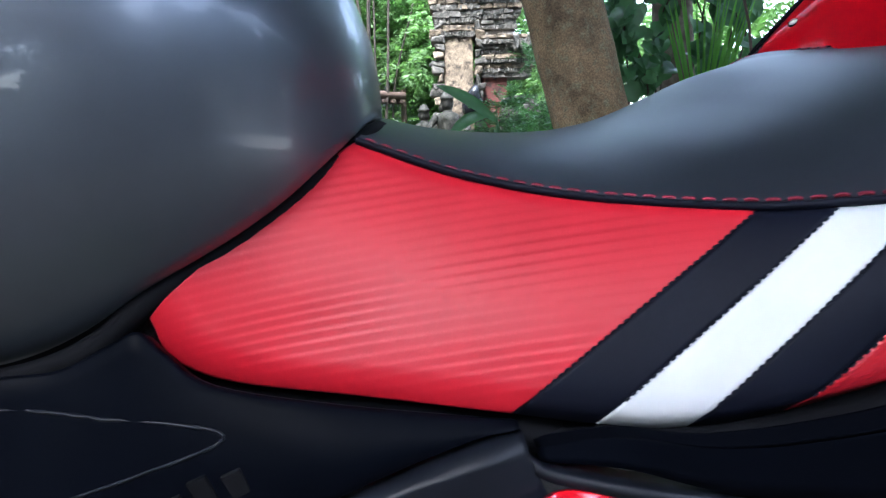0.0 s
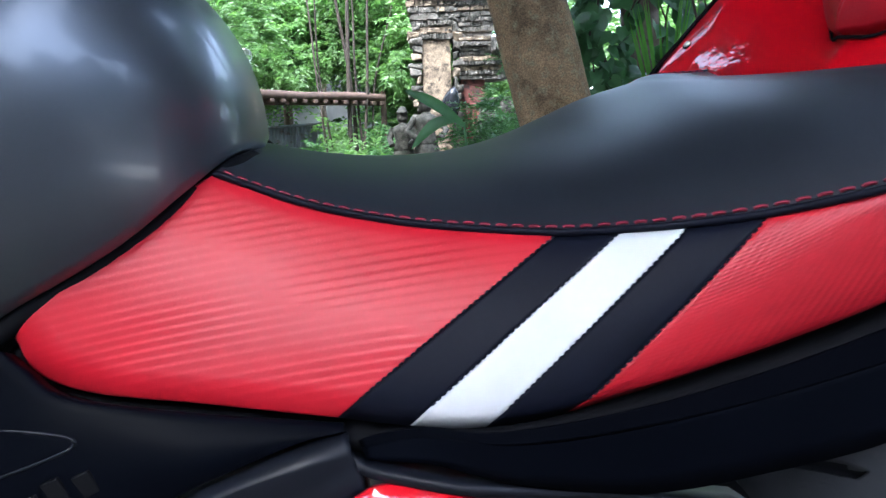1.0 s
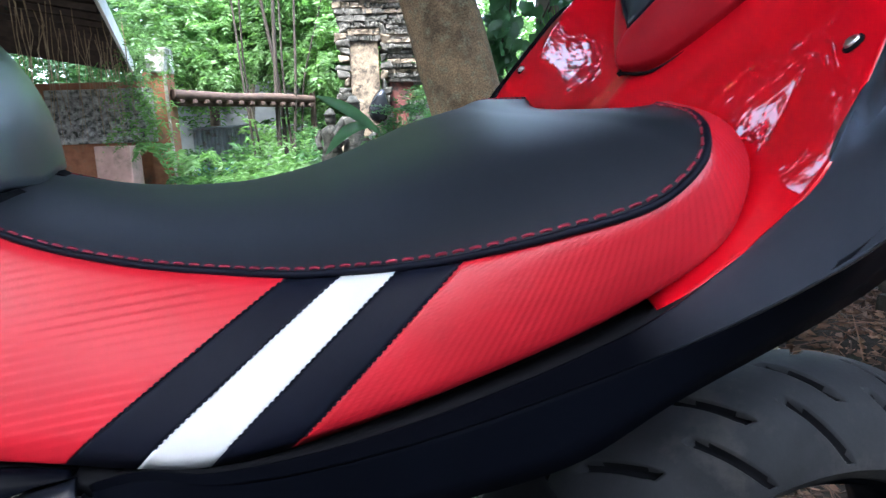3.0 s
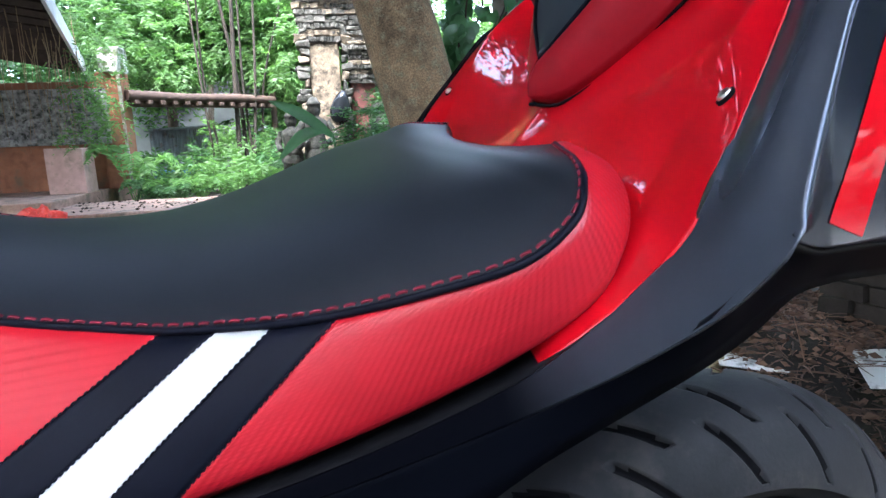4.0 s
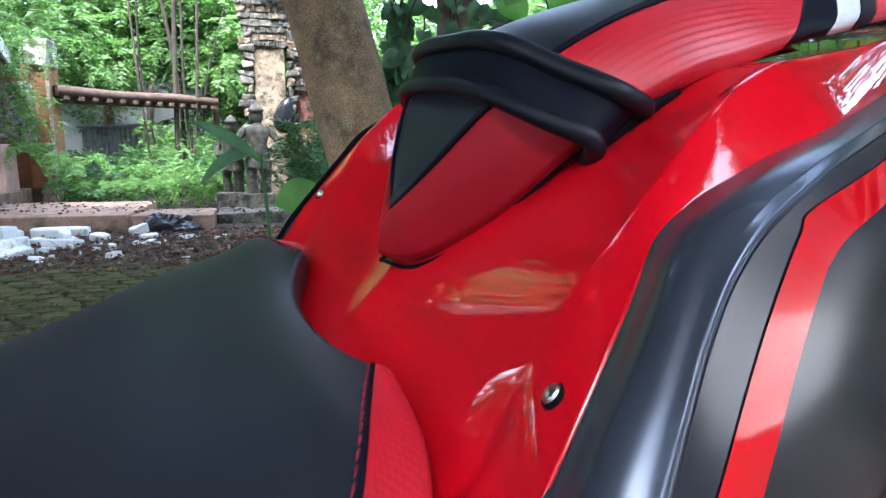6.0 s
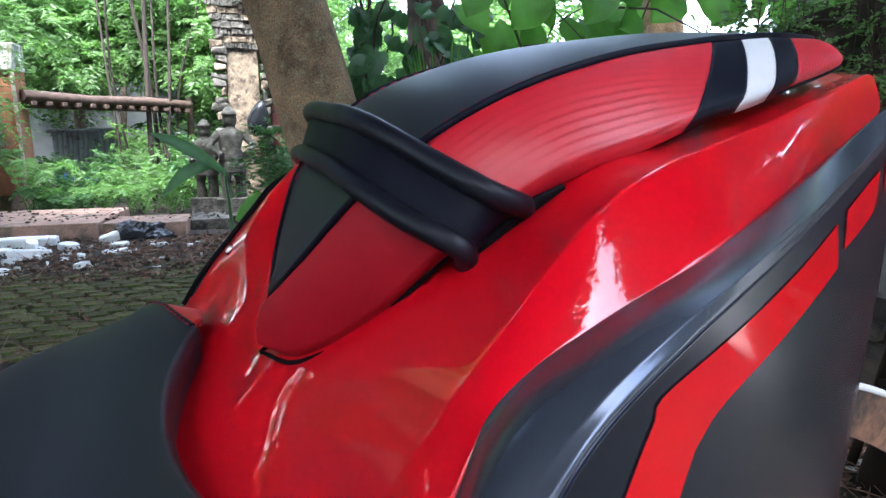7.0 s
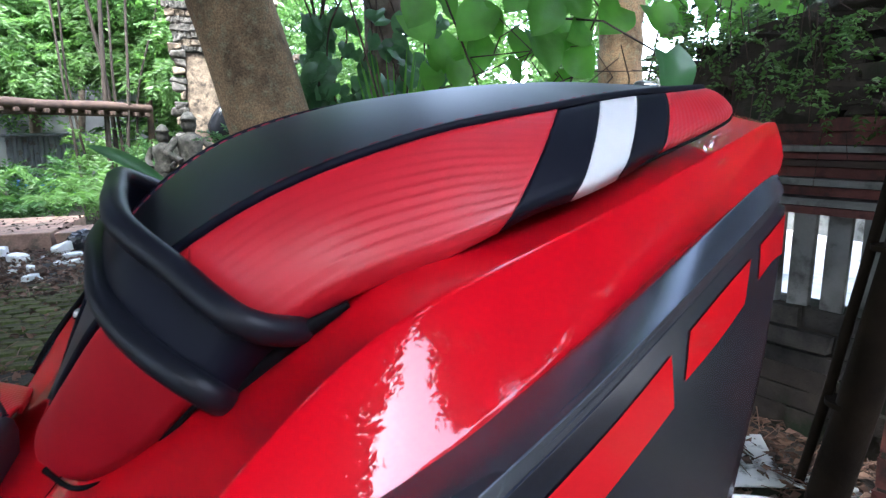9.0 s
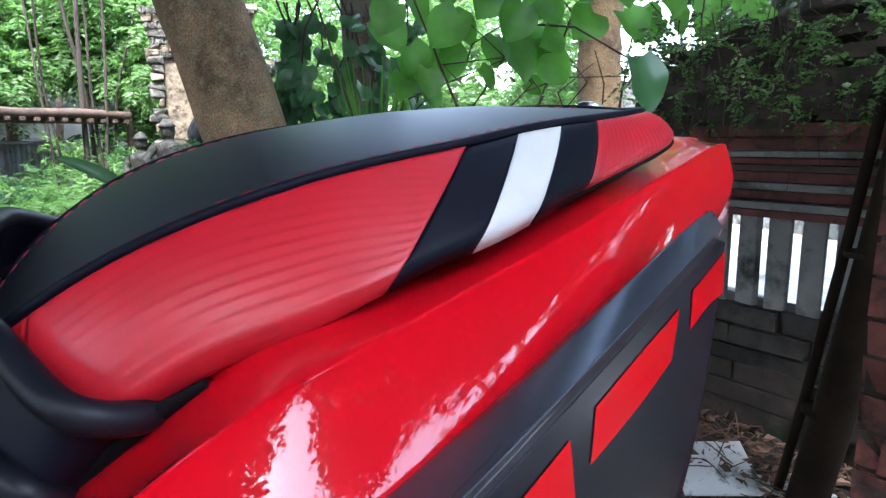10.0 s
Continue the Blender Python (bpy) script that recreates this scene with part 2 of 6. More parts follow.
# ---- geometry helpers ----
class Geo:
    """Vertices, faces and optional UVs of one mesh."""

    def __init__(self):
        self.v, self.f, self.uv = [], [], {}

    def grid(self, rows, closed=False, uvs=None, flip=False):
        base, nr, nc = len(self.v), len(rows), len(rows[0])
        for r, row in enumerate(rows):
            for c, p in enumerate(row):
                if uvs:
                    self.uv[len(self.v)] = uvs[r][c]
                self.v.append(tuple(p))
        for r in range(nr - 1):
            for c in range(nc if closed else nc - 1):
                d = (c + 1) % nc
                q = (base + r * nc + c, base + r * nc + d, base + (r + 1) * nc + d, base + (r + 1) * nc + c)
                self.f.append(q[::-1] if flip else q)
        return self

    def fan(self, ring, flip=False):
        base = len(self.v)
        self.v += [tuple(p) for p in ring]
        ids = tuple(range(base, base + len(ring)))
        self.f.append(ids[::-1] if flip else ids)
        return self

    def tube(self, path, radius, sides=8, cap=True, flat=1.0):
        pts = [Vector(p) for p in path]
        rows, up = [], Vector((0.13, 0.27, 0.95))
        for i, p in enumerate(pts):
            way = (pts[min(i + 1, len(pts) - 1)] - pts[max(i - 1, 0)]).normalized()
            a = way.cross(up)
            a = a.normalized() if a.length > 1e-4 else way.orthogonal().normalized()
            b = way.cross(a)
            up = a.cross(way)
            r = radius[i] if hasattr(radius, "__len__") else radius
            rows.append([p + a * (r * math.cos(k)) + b * (r * flat * math.sin(k)) for k in np.linspace(0, 2 * math.pi, sides, endpoint=False)])
        self.grid(rows, closed=True)
        if cap:
            self.fan(rows[0], flip=False)
            self.fan(rows[-1], flip=True)
        return self

    def box(self, lo, hi, m=None, jitter=0.0, rng=None):
        c = [Vector((x, y, z)) for x in (lo[0], hi[0]) for y in (lo[1], hi[1]) for z in (lo[2], hi[2])]
        if jitter:
            c = [p + Vector([rng.uniform(-jitter, jitter) for _ in range(3)]) for p in c]
        if m is not None:
            c = [m @ p for p in c]
        base = len(self.v)
        self.v += [tuple(p) for p in c]
        for q in ((0, 1, 3, 2), (4, 6, 7, 5), (0, 4, 5, 1), (2, 3, 7, 6), (0, 2, 6, 4), (1, 5, 7, 3)):
            self.f.append(tuple(base + i for i in q))
        return self

    def lathe(self, profile, sides=24, m=None):
        rows = [[Vector((r * math.cos(a), r * math.sin(a), z)) for a in np.linspace(0, 2 * math.pi, sides, endpoint=False)] for r, z in profile]
        if m is not None:
            rows = [[m @ p for p in row] for row in rows]
        return self.grid(rows, closed=True)

    def mesh(self, name, mat, smooth=True):
        me = bpy.data.meshes.new(name)
        me.from_pydata(self.v, [], self.f)
        if self.uv:
            layer = me.uv_layers.new(name="UVMap")
            for loop in me.loops:
                layer.data[loop.index].uv = self.uv.get(loop.vertex_index, (0, 0))
        me.polygons.foreach_set("use_smooth", [smooth] * len(me.polygons))
        me.materials.append(mat)
        me.update()
        return me


def part(name, geo, mat, parent, label="", smooth=True, solid=0.0, bevel=0.0, offset=-1.0, out=None):
    """Links a Geo as one mesh object under a thing or a part. out: the way that an open shell faces on the whole."""
    me = geo.mesh(name, mat, smooth)
    if out is not None:
        total = Vector()
        for poly in me.polygons:
            total += poly.normal * poly.area
        if total.dot(Vector(out)) < 0:
            me.flip_normals()
    ob = new(name, me)
    if solid:
        s = ob.modifiers.new("thickness", "SOLIDIFY")
        s.thickness, s.offset = solid, offset
    if bevel:
        b = ob.modifiers.new("edges", "BEVEL")
        b.width, b.segments, b.limit_method = bevel, 2, "ANGLE"
    ob.parent = parent
    if label:
        tagged(ob, label)
    return ob


def thing(name, geo, mat, label, category, group="", kind="", smooth=True, solid=0.0, bevel=0.0):
    ob = part(name, geo, mat, None, "", smooth, solid, bevel)
    return tagged(ob, label, category, group, kind)


def holder(name, m, label, category, group="", kind=""):
    ob = new(name)
    ob.empty_display_size = 0.05
    ob.matrix_world = m
    return tagged(ob, label, category, group, kind)


def spline(points, n):
    """n points evenly spread in parameter along a Catmull-Rom curve through the points."""
    p = np.array([tuple(q) for q in points], float)
    ext = np.vstack([2 * p[0] - p[1], p, 2 * p[-1] - p[-2]])
    out = []
    for u in np.linspace(0, len(p) - 1, n):
        i = min(int(u), len(p) - 2)
        t = u - i
        a, b, c, d = ext[i:i + 4]
        out.append(0.5 * (2 * b + (c - a) * t + (2 * a - 5 * b + 4 * c - d) * t * t + (3 * b - a - 3 * c + d) * t ** 3))
    return np.array(out)


# ---- motorcycle (its own axes: x to the rear, y to the far side, z up; it leans on its stand) ----
bike = holder("motorcycle", pose(0.4594, 0.6026, 0.0, 4.21, 0, 7.41), "red and graphite sport motorcycle with striped custom seat", "motorcycle")

# seat nodes from nose to tail: seam, lower edge, centre line
SEAM = [(-0.4511, -0.0925, 0.8616), (-0.4032, -0.1097, 0.8455), (-0.3556, -0.1265, 0.8365), (-0.3108, -0.1428, 0.8331), (-0.2755, -0.1595, 0.8331), (-0.2484, -0.174, 0.8364),
        (-0.2218, -0.1894, 0.8411), (-0.1926, -0.2029, 0.8473), (-0.153, -0.2186, 0.8585), (-0.1101, -0.2267, 0.8709), (-0.0833, -0.2228, 0.8881), (-0.0712, -0.2081, 0.9024),
        (-0.0616, -0.183, 0.9094), (-0.0512, -0.1497, 0.9112), (-0.0392, -0.1148, 0.9122)]
LOW = [(-0.5447, -0.1441, 0.7935), (-0.5374, -0.1453, 0.775), (-0.512, -0.1487, 0.7626), (-0.4538, -0.1619, 0.7577), (-0.3904, -0.1777, 0.7526), (-0.356, -0.1872, 0.7502),
        (-0.3208, -0.197, 0.7505), (-0.2819, -0.203, 0.7567), (-0.2028, -0.2076, 0.7761), (-0.1243, -0.2161, 0.8072), (-0.0735, -0.2249, 0.8395), (-0.052, -0.2201, 0.8649),
        (-0.0365, -0.201, 0.8859), (-0.0306, -0.1725, 0.9023), (-0.0315, -0.1294, 0.9099)]
MID = [(-0.44, 0, 0.868), (-0.402, 0, 0.859), (-0.358, 0, 0.854), (-0.313, 0, 0.854), (-0.277, 0, 0.858), (-0.249, 0, 0.863),
        (-0.223, 0, 0.87), (-0.195, 0, 0.88), (-0.158, 0, 0.893), (-0.124, 0, 0.902), (-0.104, 0, 0.905), (-0.092, 0, 0.9065),
        (-0.081, 0, 0.907), (-0.07, 0, 0.9065), (-0.06, 0, 0.905)]
LIFT = [0, 0, 0, 0, .001, .002, .003, .004, .005, .005, .004, .003, .002, .001, 0]  # side lobes above the centre line
STEP = 12  # columns between two nodes


def seat_side(seam, low, i, j, side, bulge, keep=(8, 0), fine=STEP, rows=14, ribs=0.0, pitch=.0085, slope=.14):
    """A padded side panel between the seam and the lower edge, from node i to node j."""
    n = (len(seam) - 1) * fine + 1
    s, w = spline(seam, n)[i * fine:j * fine + 1], spline(low, n)[i * fine:j * fine + 1]
    along = np.r_[0, np.cumsum(np.linalg.norm(np.diff((s + w) / 2, axis=0), axis=1))]
    out, uvs = [], []
    for v in np.linspace(0, 1, rows):
        puff = bulge * (math.sin(math.pi * v) ** 0.7)
        tuck = 0.008 * max(0, (v - 0.86) / 0.14) ** 2 + 0.003 * max(0, (0.08 - v) / 0.08) ** 2
        row, uv = [], []
        for k in range(len(s)):
            p = s[k] * (1 - v) + w[k] * v
            t = s[min(k + 1, len(s) - 1)] - s[max(k - 1, 0)]
            d = w[k] - s[k]
            nrm = np.cross(d, t)
            nrm = nrm / (np.linalg.norm(nrm) + 1e-9) * ([min(1, max(0, (i + k / fine - keep[0]) / 3 + keep[1])), 1, .6])
            rib = 0.0
            if ribs:
                f = (p[2] - slope * p[0]) / pitch if slope else np.linalg.norm(d) * (1 - v) / pitch
                f += (.12 * math.sin(along[k] * 23) + .07 * math.sin(v * 9 + along[k] * 47)) * (1 if slope else .3)
                f -= math.floor(f)
                rib = ribs * (f / .68 if f < .68 else (1 - f) / .32) * min(1, (1 - v) * 9, v * 7) * (.75 + .25 * math.sin(along[k] * 60 + v * 5)) * (1 if slope else min(1, k / (.4 * fine)) ** 2)
            q = p + nrm * (puff - tuck + rib)
            row.append((q[0], side * -q[1] if side > 0 else q[1], q[2]))
            uv.append((along[k], np.linalg.norm(d) * (1 - v)))
        out.append(row)
        uvs.append(uv)
    return Geo().grid(out, uvs=uvs, flip=side > 0)


def seat_top(seam, mid, lift, roundness, fine=STEP, cols=40):
    n = (len(seam) - 1) * fine + 1
    s, c = spline(seam, n), spline(mid, n)
    hump = spline([(h, 0, 0) for h in lift], n)[:, 0]
    out = []
    for k in range(n):
        row = []
        for v in np.linspace(-1, 1, cols + 1):
            a = abs(v)
            y = s[k][1] * -v
            x = c[k][0] + (s[k][0] - c[k][0]) * a ** 2
            z = s[k][2] + (c[k][2] - s[k][2]) * (1 - a ** roundness) + hump[k] * 4 * (a * a) * (1 - a ** 4) * 0.9
            row.append((x, y, z))
        out.append(row)
    return out


def stitches(curve, offset, length, gap, r):
    """Short thread stitches along a curve, lifted by the offset."""
    g = Geo()
    pts = np.array(curve) + np.array(offset)
    far = np.r_[0, np.cumsum(np.linalg.norm(np.diff(pts, axis=0), axis=1))]
    at = 0.004
    while at + length < far[-1]:
        q = [np.array([np.interp(at + f * length, far, pts[:, a]) for a in range(3)]) for f in (0, .25, .75, 1)]
        q[0][2] -= r * .6
        q[-1][2] -= r * .6
        g.tube(q, r, 5)
        at += length + gap
    return g


def inset(rows, side, dist, lift, first=0):
    """A line that runs a fixed distance inside the edge of a seat top."""
    line = []
    for row in rows[first:]:
        r = [np.array(p) for p in (row if side < 0 else row[::-1])]
        gone, k = 0.0, 0
        while k < len(r) // 2 - 1 and gone + np.linalg.norm(r[k + 1] - r[k]) < dist:
            gone += np.linalg.norm(r[k + 1] - r[k])
            k += 1
        step = r[k + 1] - r[k]
        line.append(r[k] + step * min(1, (dist - gone) / (np.linalg.norm(step) + 1e-9)) + np.array([0, side * lift * .4, lift]))
    return line


rider = new("rider_seat")
rider.parent = bike
tagged(rider, "padded black vinyl rider seat with red ribbed sides and white stripe")
top_rows = seat_top(SEAM, MID, LIFT, 2.6)
tail_edge = top_rows[-1]
drop = [[(p[0] + dx, p[1] * sy, p[2] - dz) for p in tail_edge] for dx, dz, sy in ((.004, .003, 1), (.006, .010, 1), (.004, .040, 1))]
part("top_cover", Geo().grid(top_rows + drop, flip=True), mat_vinyl, rider, "smooth black vinyl top")
for side in (-1, 1):
    for name, i, j, mat, lab in (("side_panel", 0, 4, mat_redv, "red ribbed vinyl"), ("stripe", 4, 5, mat_stripe, "black vinyl stripe"),
                                 ("stripe", 5, 6, mat_white, "white vinyl stripe"), ("stripe", 6, 7, mat_stripe, "black vinyl stripe"),
                                 ("rear_panel", 7, 14, mat_redw, "red woven-pattern vinyl wrapping the seat end")):
        part(name, seat_side(SEAM, LOW, i, j, side, 0.0045, fine=40, rows=150, ribs=.00026, pitch=.0041) if i == 0 else seat_side(SEAM, LOW, i, j, side, 0.0045), mat, rider, lab, solid=0.003, out=(0, side, 0))
    seam = [(p[0], p[1] * -side, p[2]) for p in spline(SEAM, 220)]
    part("piping", Geo().tube([(x, y + side * .0005, z - .0005) for x, y, z in seam], 0.0020, 8), mat_stripe, rider, "black seam piping")
    part("stitching", stitches(inset(top_rows, side, .0032, .0006), (0, 0, 0), 0.0056, 0.0030, 0.0009), mat_thread, rider, "red saddle stitching")
    for i in (4, 5, 6, 7):
        edge = seat_side(SEAM, LOW, i, i + 1, side, 0.0049)
        line = [edge.v[r * (STEP + 1)] for r in range(14)]
        part("stripe_seam", stitches(spline(line[:-1], 60), (0, 0, 0), 0.0020, 0.0016, 0.0006), mat_stripe, rider)
# seat base closing the underside
n_low = spline(LOW[:11], 120)
base_rows = [[(p[0], p[1] * (1 - f) * 0.97, p[2] - .012 + (0.02 * f if f < .5 else .02 * (1 - f))) for p in n_low] for f in np.linspace(0, 2, 9)]
part("seat_base", Geo().grid(base_rows), mat_gap, rider, "black moulded seat base", solid=0.01)

# fuel tank: rounded in plan, domed on top, tucked in towards its lower rim
RIM = [(-0.433, 0, 0.866), (-0.4325, -0.038, 0.8705), (-0.441, -0.0775, 0.869), (-0.463, -0.1083, 0.855), (-0.4966, -0.1283, 0.8312), (-0.5369, -0.1422, 0.8074),
        (-0.5603, -0.1462, 0.7892), (-0.5863, -0.1465, 0.7779), (-0.6194, -0.1467, 0.773), (-0.6999, -0.15, 0.768), (-0.85, -0.145, 0.766), (-1.02, -0.07, 0.78),
        (-1.05, 0, 0.8)]
TANK_C, TANK_A, TANK_F, TANK_B, TANK_Z, TANK_H = -.72, .284, .33, .172, .865, .178


def tank_rows(side):
    turns = np.r_[np.linspace(0, 1.75, 90), np.linspace(1.80, math.pi, 30)]
    rim = spline(RIM, 160)
    rim_turn = np.arctan2(np.abs(rim[:, 1]) / TANK_B, (rim[:, 0] - TANK_C) / np.where(rim[:, 0] > TANK_C, TANK_A, TANK_F))
    order = np.argsort(rim_turn)
    low = np.interp(turns, rim_turn[order], rim[order, 2])
    rows = []
    for v in np.linspace(0, 1, 48):
        row = []
        for f, z0 in zip(turns, low):
            lift = math.sin(v * math.pi / 2)
            z = z0 + (TANK_Z + TANK_H - z0) * lift
            k = (z - TANK_Z) / TANK_H
            r = max(0, 1 - k ** 2.4) ** (1 / 2.4) if k > 0 else 1 - .17 * ((TANK_Z - z) / .09) ** 2
            r *= (abs(math.cos(f)) ** 3 + math.sin(f) ** 3) ** (-1 / 3)
            row.append((TANK_C + (TANK_A if f < math.pi / 2 else TANK_F) * r * math.cos(f), TANK_B * r * math.sin(f) * side, z))
        rows.append(row)
    under = [[(x - .008, y * .93, z - .006) for x, y, z in rows[0]], [(x - .02, y * .84, z - .004) for x, y, z in rows[0]]]
    return under[::-1] + rows


tank = new("fuel_tank")
tank.parent = bike
tagged(tank, "large satin dark grey fuel tank")
for side in (-1, 1):
    part("tank_half", Geo().grid(tank_rows(side), flip=side < 0), mat_tank, tank)
# a near-black strip stands in for the shade in the gap between tank and seat
part("tank_gasket", Geo().tube([(p[0] - .006, p[1] * .95, p[2] - .008) for p in spline(RIM[1:10], 80)], 0.0055, 8), mat_gap, tank, "dark strip put in for the shaded gap under the tank")
part("tank_gasket", Geo().tube([(p[0] - .006, -p[1] * .95, p[2] - .008) for p in spline(RIM[1:10], 80)], 0.0055, 8), mat_gap, tank, "dark strip put in for the shaded gap under the tank")

# side cover under the tank, and the frame cover below the seat
UP = [(-1.0, -.12, .775), (-.80, -.146, .770), (-.64, -.150, .770), (-.601, -.152, .772), (-.578, -.153, .774), (-.557, -.154, .784), (-.545, -.1545, .789), (-.535, -.157, .780),
      (-.516, -.162, .766), (-.464, -.168, .7555), (-.405, -.174, .7475), (-.388, -.176, .7455)]
DOWN = [(-1.0, -.12, .62), (-.85, -.155, .62), (-.72, -.166, .622), (-.68, -.169, .632), (-.64, -.172, .645), (-.60, -.175, .662), (-.565, -.177, .677), (-.53, -.179, .693),
        (-.495, -.180, .708), (-.455, -.1805, .726), (-.41, -.179, .7415), (-.3885, -.1775, .7445)]
for side in (-1, 1):
    u, d = spline(UP, 90), spline(DOWN, 90)
    rows = [[(p[0] * (1 - v) + q[0] * v, (p[1] * (1 - v) + q[1] * v - .006 * math.sin(math.pi * v) * min(1, (p[2] - q[2]) / .03)) * -side, p[2] * (1 - v) + q[2] * v) for p, q in zip(u, d)] for v in np.linspace(0, 1, 16)]
    skin = np.array(rows).reshape(-1, 3)

    def on_cover(x, z, lift=0.0):
        """The point of the cover at x and z, lifted off it."""
        y = skin[((skin[:, 0] - x) ** 2 + (skin[:, 2] - z) ** 2).argsort()[:3], 1].mean()
        return (x, y + side * lift, z)

    rows = [[(x, y * .93, z - .004) for x, y, z in rows[0]], [(x, y * .985, z + .001) for x, y, z in rows[0]]] + rows + [[(x, y * .985, z - .0015) for x, y, z in rows[-1]], [(x, y * .94, z - .004) for x, y, z in rows[-1]]]
    cover = part("side_cover", Geo().grid(rows, flip=side > 0), mat_plastic, bike, "satin black plastic side cover with embossed triangle", solid=0.003, out=(0, side, 0))
    # raised outline of the embossed triangle and plain bars for the moulded mark
    tri = spline([(x, 0, z) for x, z in ((-.66, .762), (-.596, .760), (-.554, .757), (-.525, .754), (-.5115, .7505), (-.514, .7465), (-.535, .739), (-.568, .728), (-.62, .711), (-.66, .698))], 70)
    part("embossed_line", Geo().tube([on_cover(x, z, .0002) for x, _, z in tri], 0.0008, 6), mat_roll, cover, "thin raised line")
    for k in range(5):
        x, z = -.556 + .0125 * k, .7105 + .0052 * k
        m = pose(*on_cover(x, z), 0, -22, 0)
        part("moulded_bar", Geo().box((-.0042, -.0012, -.0058), (.0042, .0012, .0058 + .0035 * (k % 2)), m), mat_gap, cover, smooth=False, bevel=.0006)

# lower frame cover with its bright ridge, the ledge beside it and the red lower fairing
for side in (-1, 1):
    ridge = spline([(-.70, -.180, .615), (-.60, -.183, .652), (-.52, -.185, .690), (-.447, -.187, .722), (-.408, -.1865, .7325), (-.3845, -.183, .7345)], 50)
    up = spline([(-.72, -.164, .612), (-.62, -.171, .648), (-.54, -.176, .684), (-.46, -.1785, .720), (-.415, -.178, .7365), (-.3865, -.176, .7425)], 50)
    foot = spline([(-.66, -.190, .565), (-.57, -.192, .600), (-.50, -.193, .635), (-.44, -.193, .672), (-.40, -.193, .700), (-.377, -.191, .716)], 50)
    rows = [[(x, y * -side, z) for x, y, z in row] for row in (up + [0, .012, -.004], up, up * .5 + ridge * .5 - [0, .0015, 0], up * .15 + ridge * .85 - [0, .0008, 0], ridge + [0, 0, -.0006], ridge * .85 + foot * .15 + [0, .001, 0], (ridge + foot) / 2 + [0, .003, 0], foot, foot + [0, .03, -.01])]
    part("frame_cover", Geo().grid(rows, flip=side > 0), mat_roll, bike, "black moulded frame cover with a worn ridge", solid=0.003, out=(0, side, 0))
    ledge = spline([(-.3845, -.181, .7335), (-.3795, -.186, .7300), (-.366, -.1925, .7285), (-.3347, -.2045, .7265), (-.30, -.208, .7225), (-.25, -.2095, .714), (-.19, -.209, .70)], 50)
    rows = [[(x, y * -side, z) for x, y, z in row] for row in (ledge + [0, .02, -.004], ledge + [0, .002, .0004], ledge + [0, -.0004, -.0008], ledge + [0, -.0004, -.005], ledge + [0, .004, -.007])]
    part("fairing_ledge", Geo().grid(rows, flip=side > 0), mat_roll, bike, "black ledge with a pale worn edge", solid=0.002, out=(0, side, 0))
    crest = spline([(-.50, -.191, .655), (-.42, -.193, .697), (-.385, -.1935, .7180), (-.3725, -.1940, .7235), (-.355, -.197, .7220), (-.333, -.2045, .7195), (-.29, -.207, .712), (-.24, -.208, .700), (-.16, -.205, .68)], 50)
    fair = [[(x, (y - .004 * math.sin(math.pi * v)) * -side, z - .09 * v) for x, y, z in crest] for v in np.linspace(0, 1, 6)]
    part("lower_fairing", Geo().grid(fair, flip=side > 0), mat_paint, bike, "glossy red lower fairing", solid=0.003, out=(0, side, 0))

# tail rail: black band from the frame cover up along the seat, growing into the tail side cap
RAIL = [((-.3815, -.174, .738), (-.380, -.176, .734), (-.379, -.178, .728)), ((-.352, -.187, .748), (-.350, -.190, .745), (-.347, -.194, .732)),
        ((-.318, -.203, .751), (-.315, -.209, .749), (-.310, -.210, .728)), ((-.267, -.211, .759), (-.262, -.219, .757), (-.250, -.219, .722)),
        ((-.211, -.217, .773), (-.205, -.227, .770), (-.200, -.228, .732)), ((-.152, -.223, .793), (-.147, -.236, .789), (-.147, -.237, .748)),
        ((-.106, -.229, .814), (-.102, -.248, .809), (-.105, -.245, .776)), ((-.0755, -.237, .839), (-.070, -.267, .834), (-.065, -.252, .799)),
        ((-.057, -.246, .862), (-.048, -.287, .861), (-.035, -.258, .817)), ((-.0422, -.2532, .8828), (-.031, -.296, .890), (-.010, -.262, .834))]
KEEL = [((-.005, -.288, .8805), (.02, -.256, .848)), ((.03, -.277, .877), (.06, -.240, .845)), ((.08, -.262, .871), (.10, -.222, .838)), ((.13, -.247, .864), (.15, -.204, .830)), ((.18, -.232, .861), (.19, -.188, .822))]
for side in (-1, 1):
    lip = spline([r[0] for r in RAIL], 90)
    crest_line, foot = (spline([r[k] for r in RAIL[:-1]] + [((-.030, -.293, .8865), (-.010, -.262, .834))[k - 1]] + [q[k - 1] for q in KEEL] if side < 0 else [r[k] for r in RAIL[:7]], 130) for k in (1, 2))
    inner = lip * [1, .90, 1] + [0, 0, -.004]
    rows = [crest_line * [1, .995, 1] * (1 - v) + foot * v for v in (0, .12, .4, .7, 1)]
    rows += [foot * [1, .93, 1] + [0, 0, -.002], foot * [1, .6, 1] + [0, 0, .01]]
    part("tail_rail", Geo().grid([[(x, y * -side, z) for x, y, z in r] for r in rows], flip=side > 0), mat_plastic, bike, "satin black subframe rail under the seat", solid=0.002, out=(0, side, 0))
    rows = [r[:68] for r in (inner, inner * [1, 1.05, 1], lip * [1, .992, 1] + [0, 0, -.001])]
    part("rail_lip", Geo().grid([[(x, y * -side, z) for x, y, z in r] for r in rows], flip=side > 0), mat_gap, bike, "black recess above the rail", solid=0.002, out=(0, 0, 1))

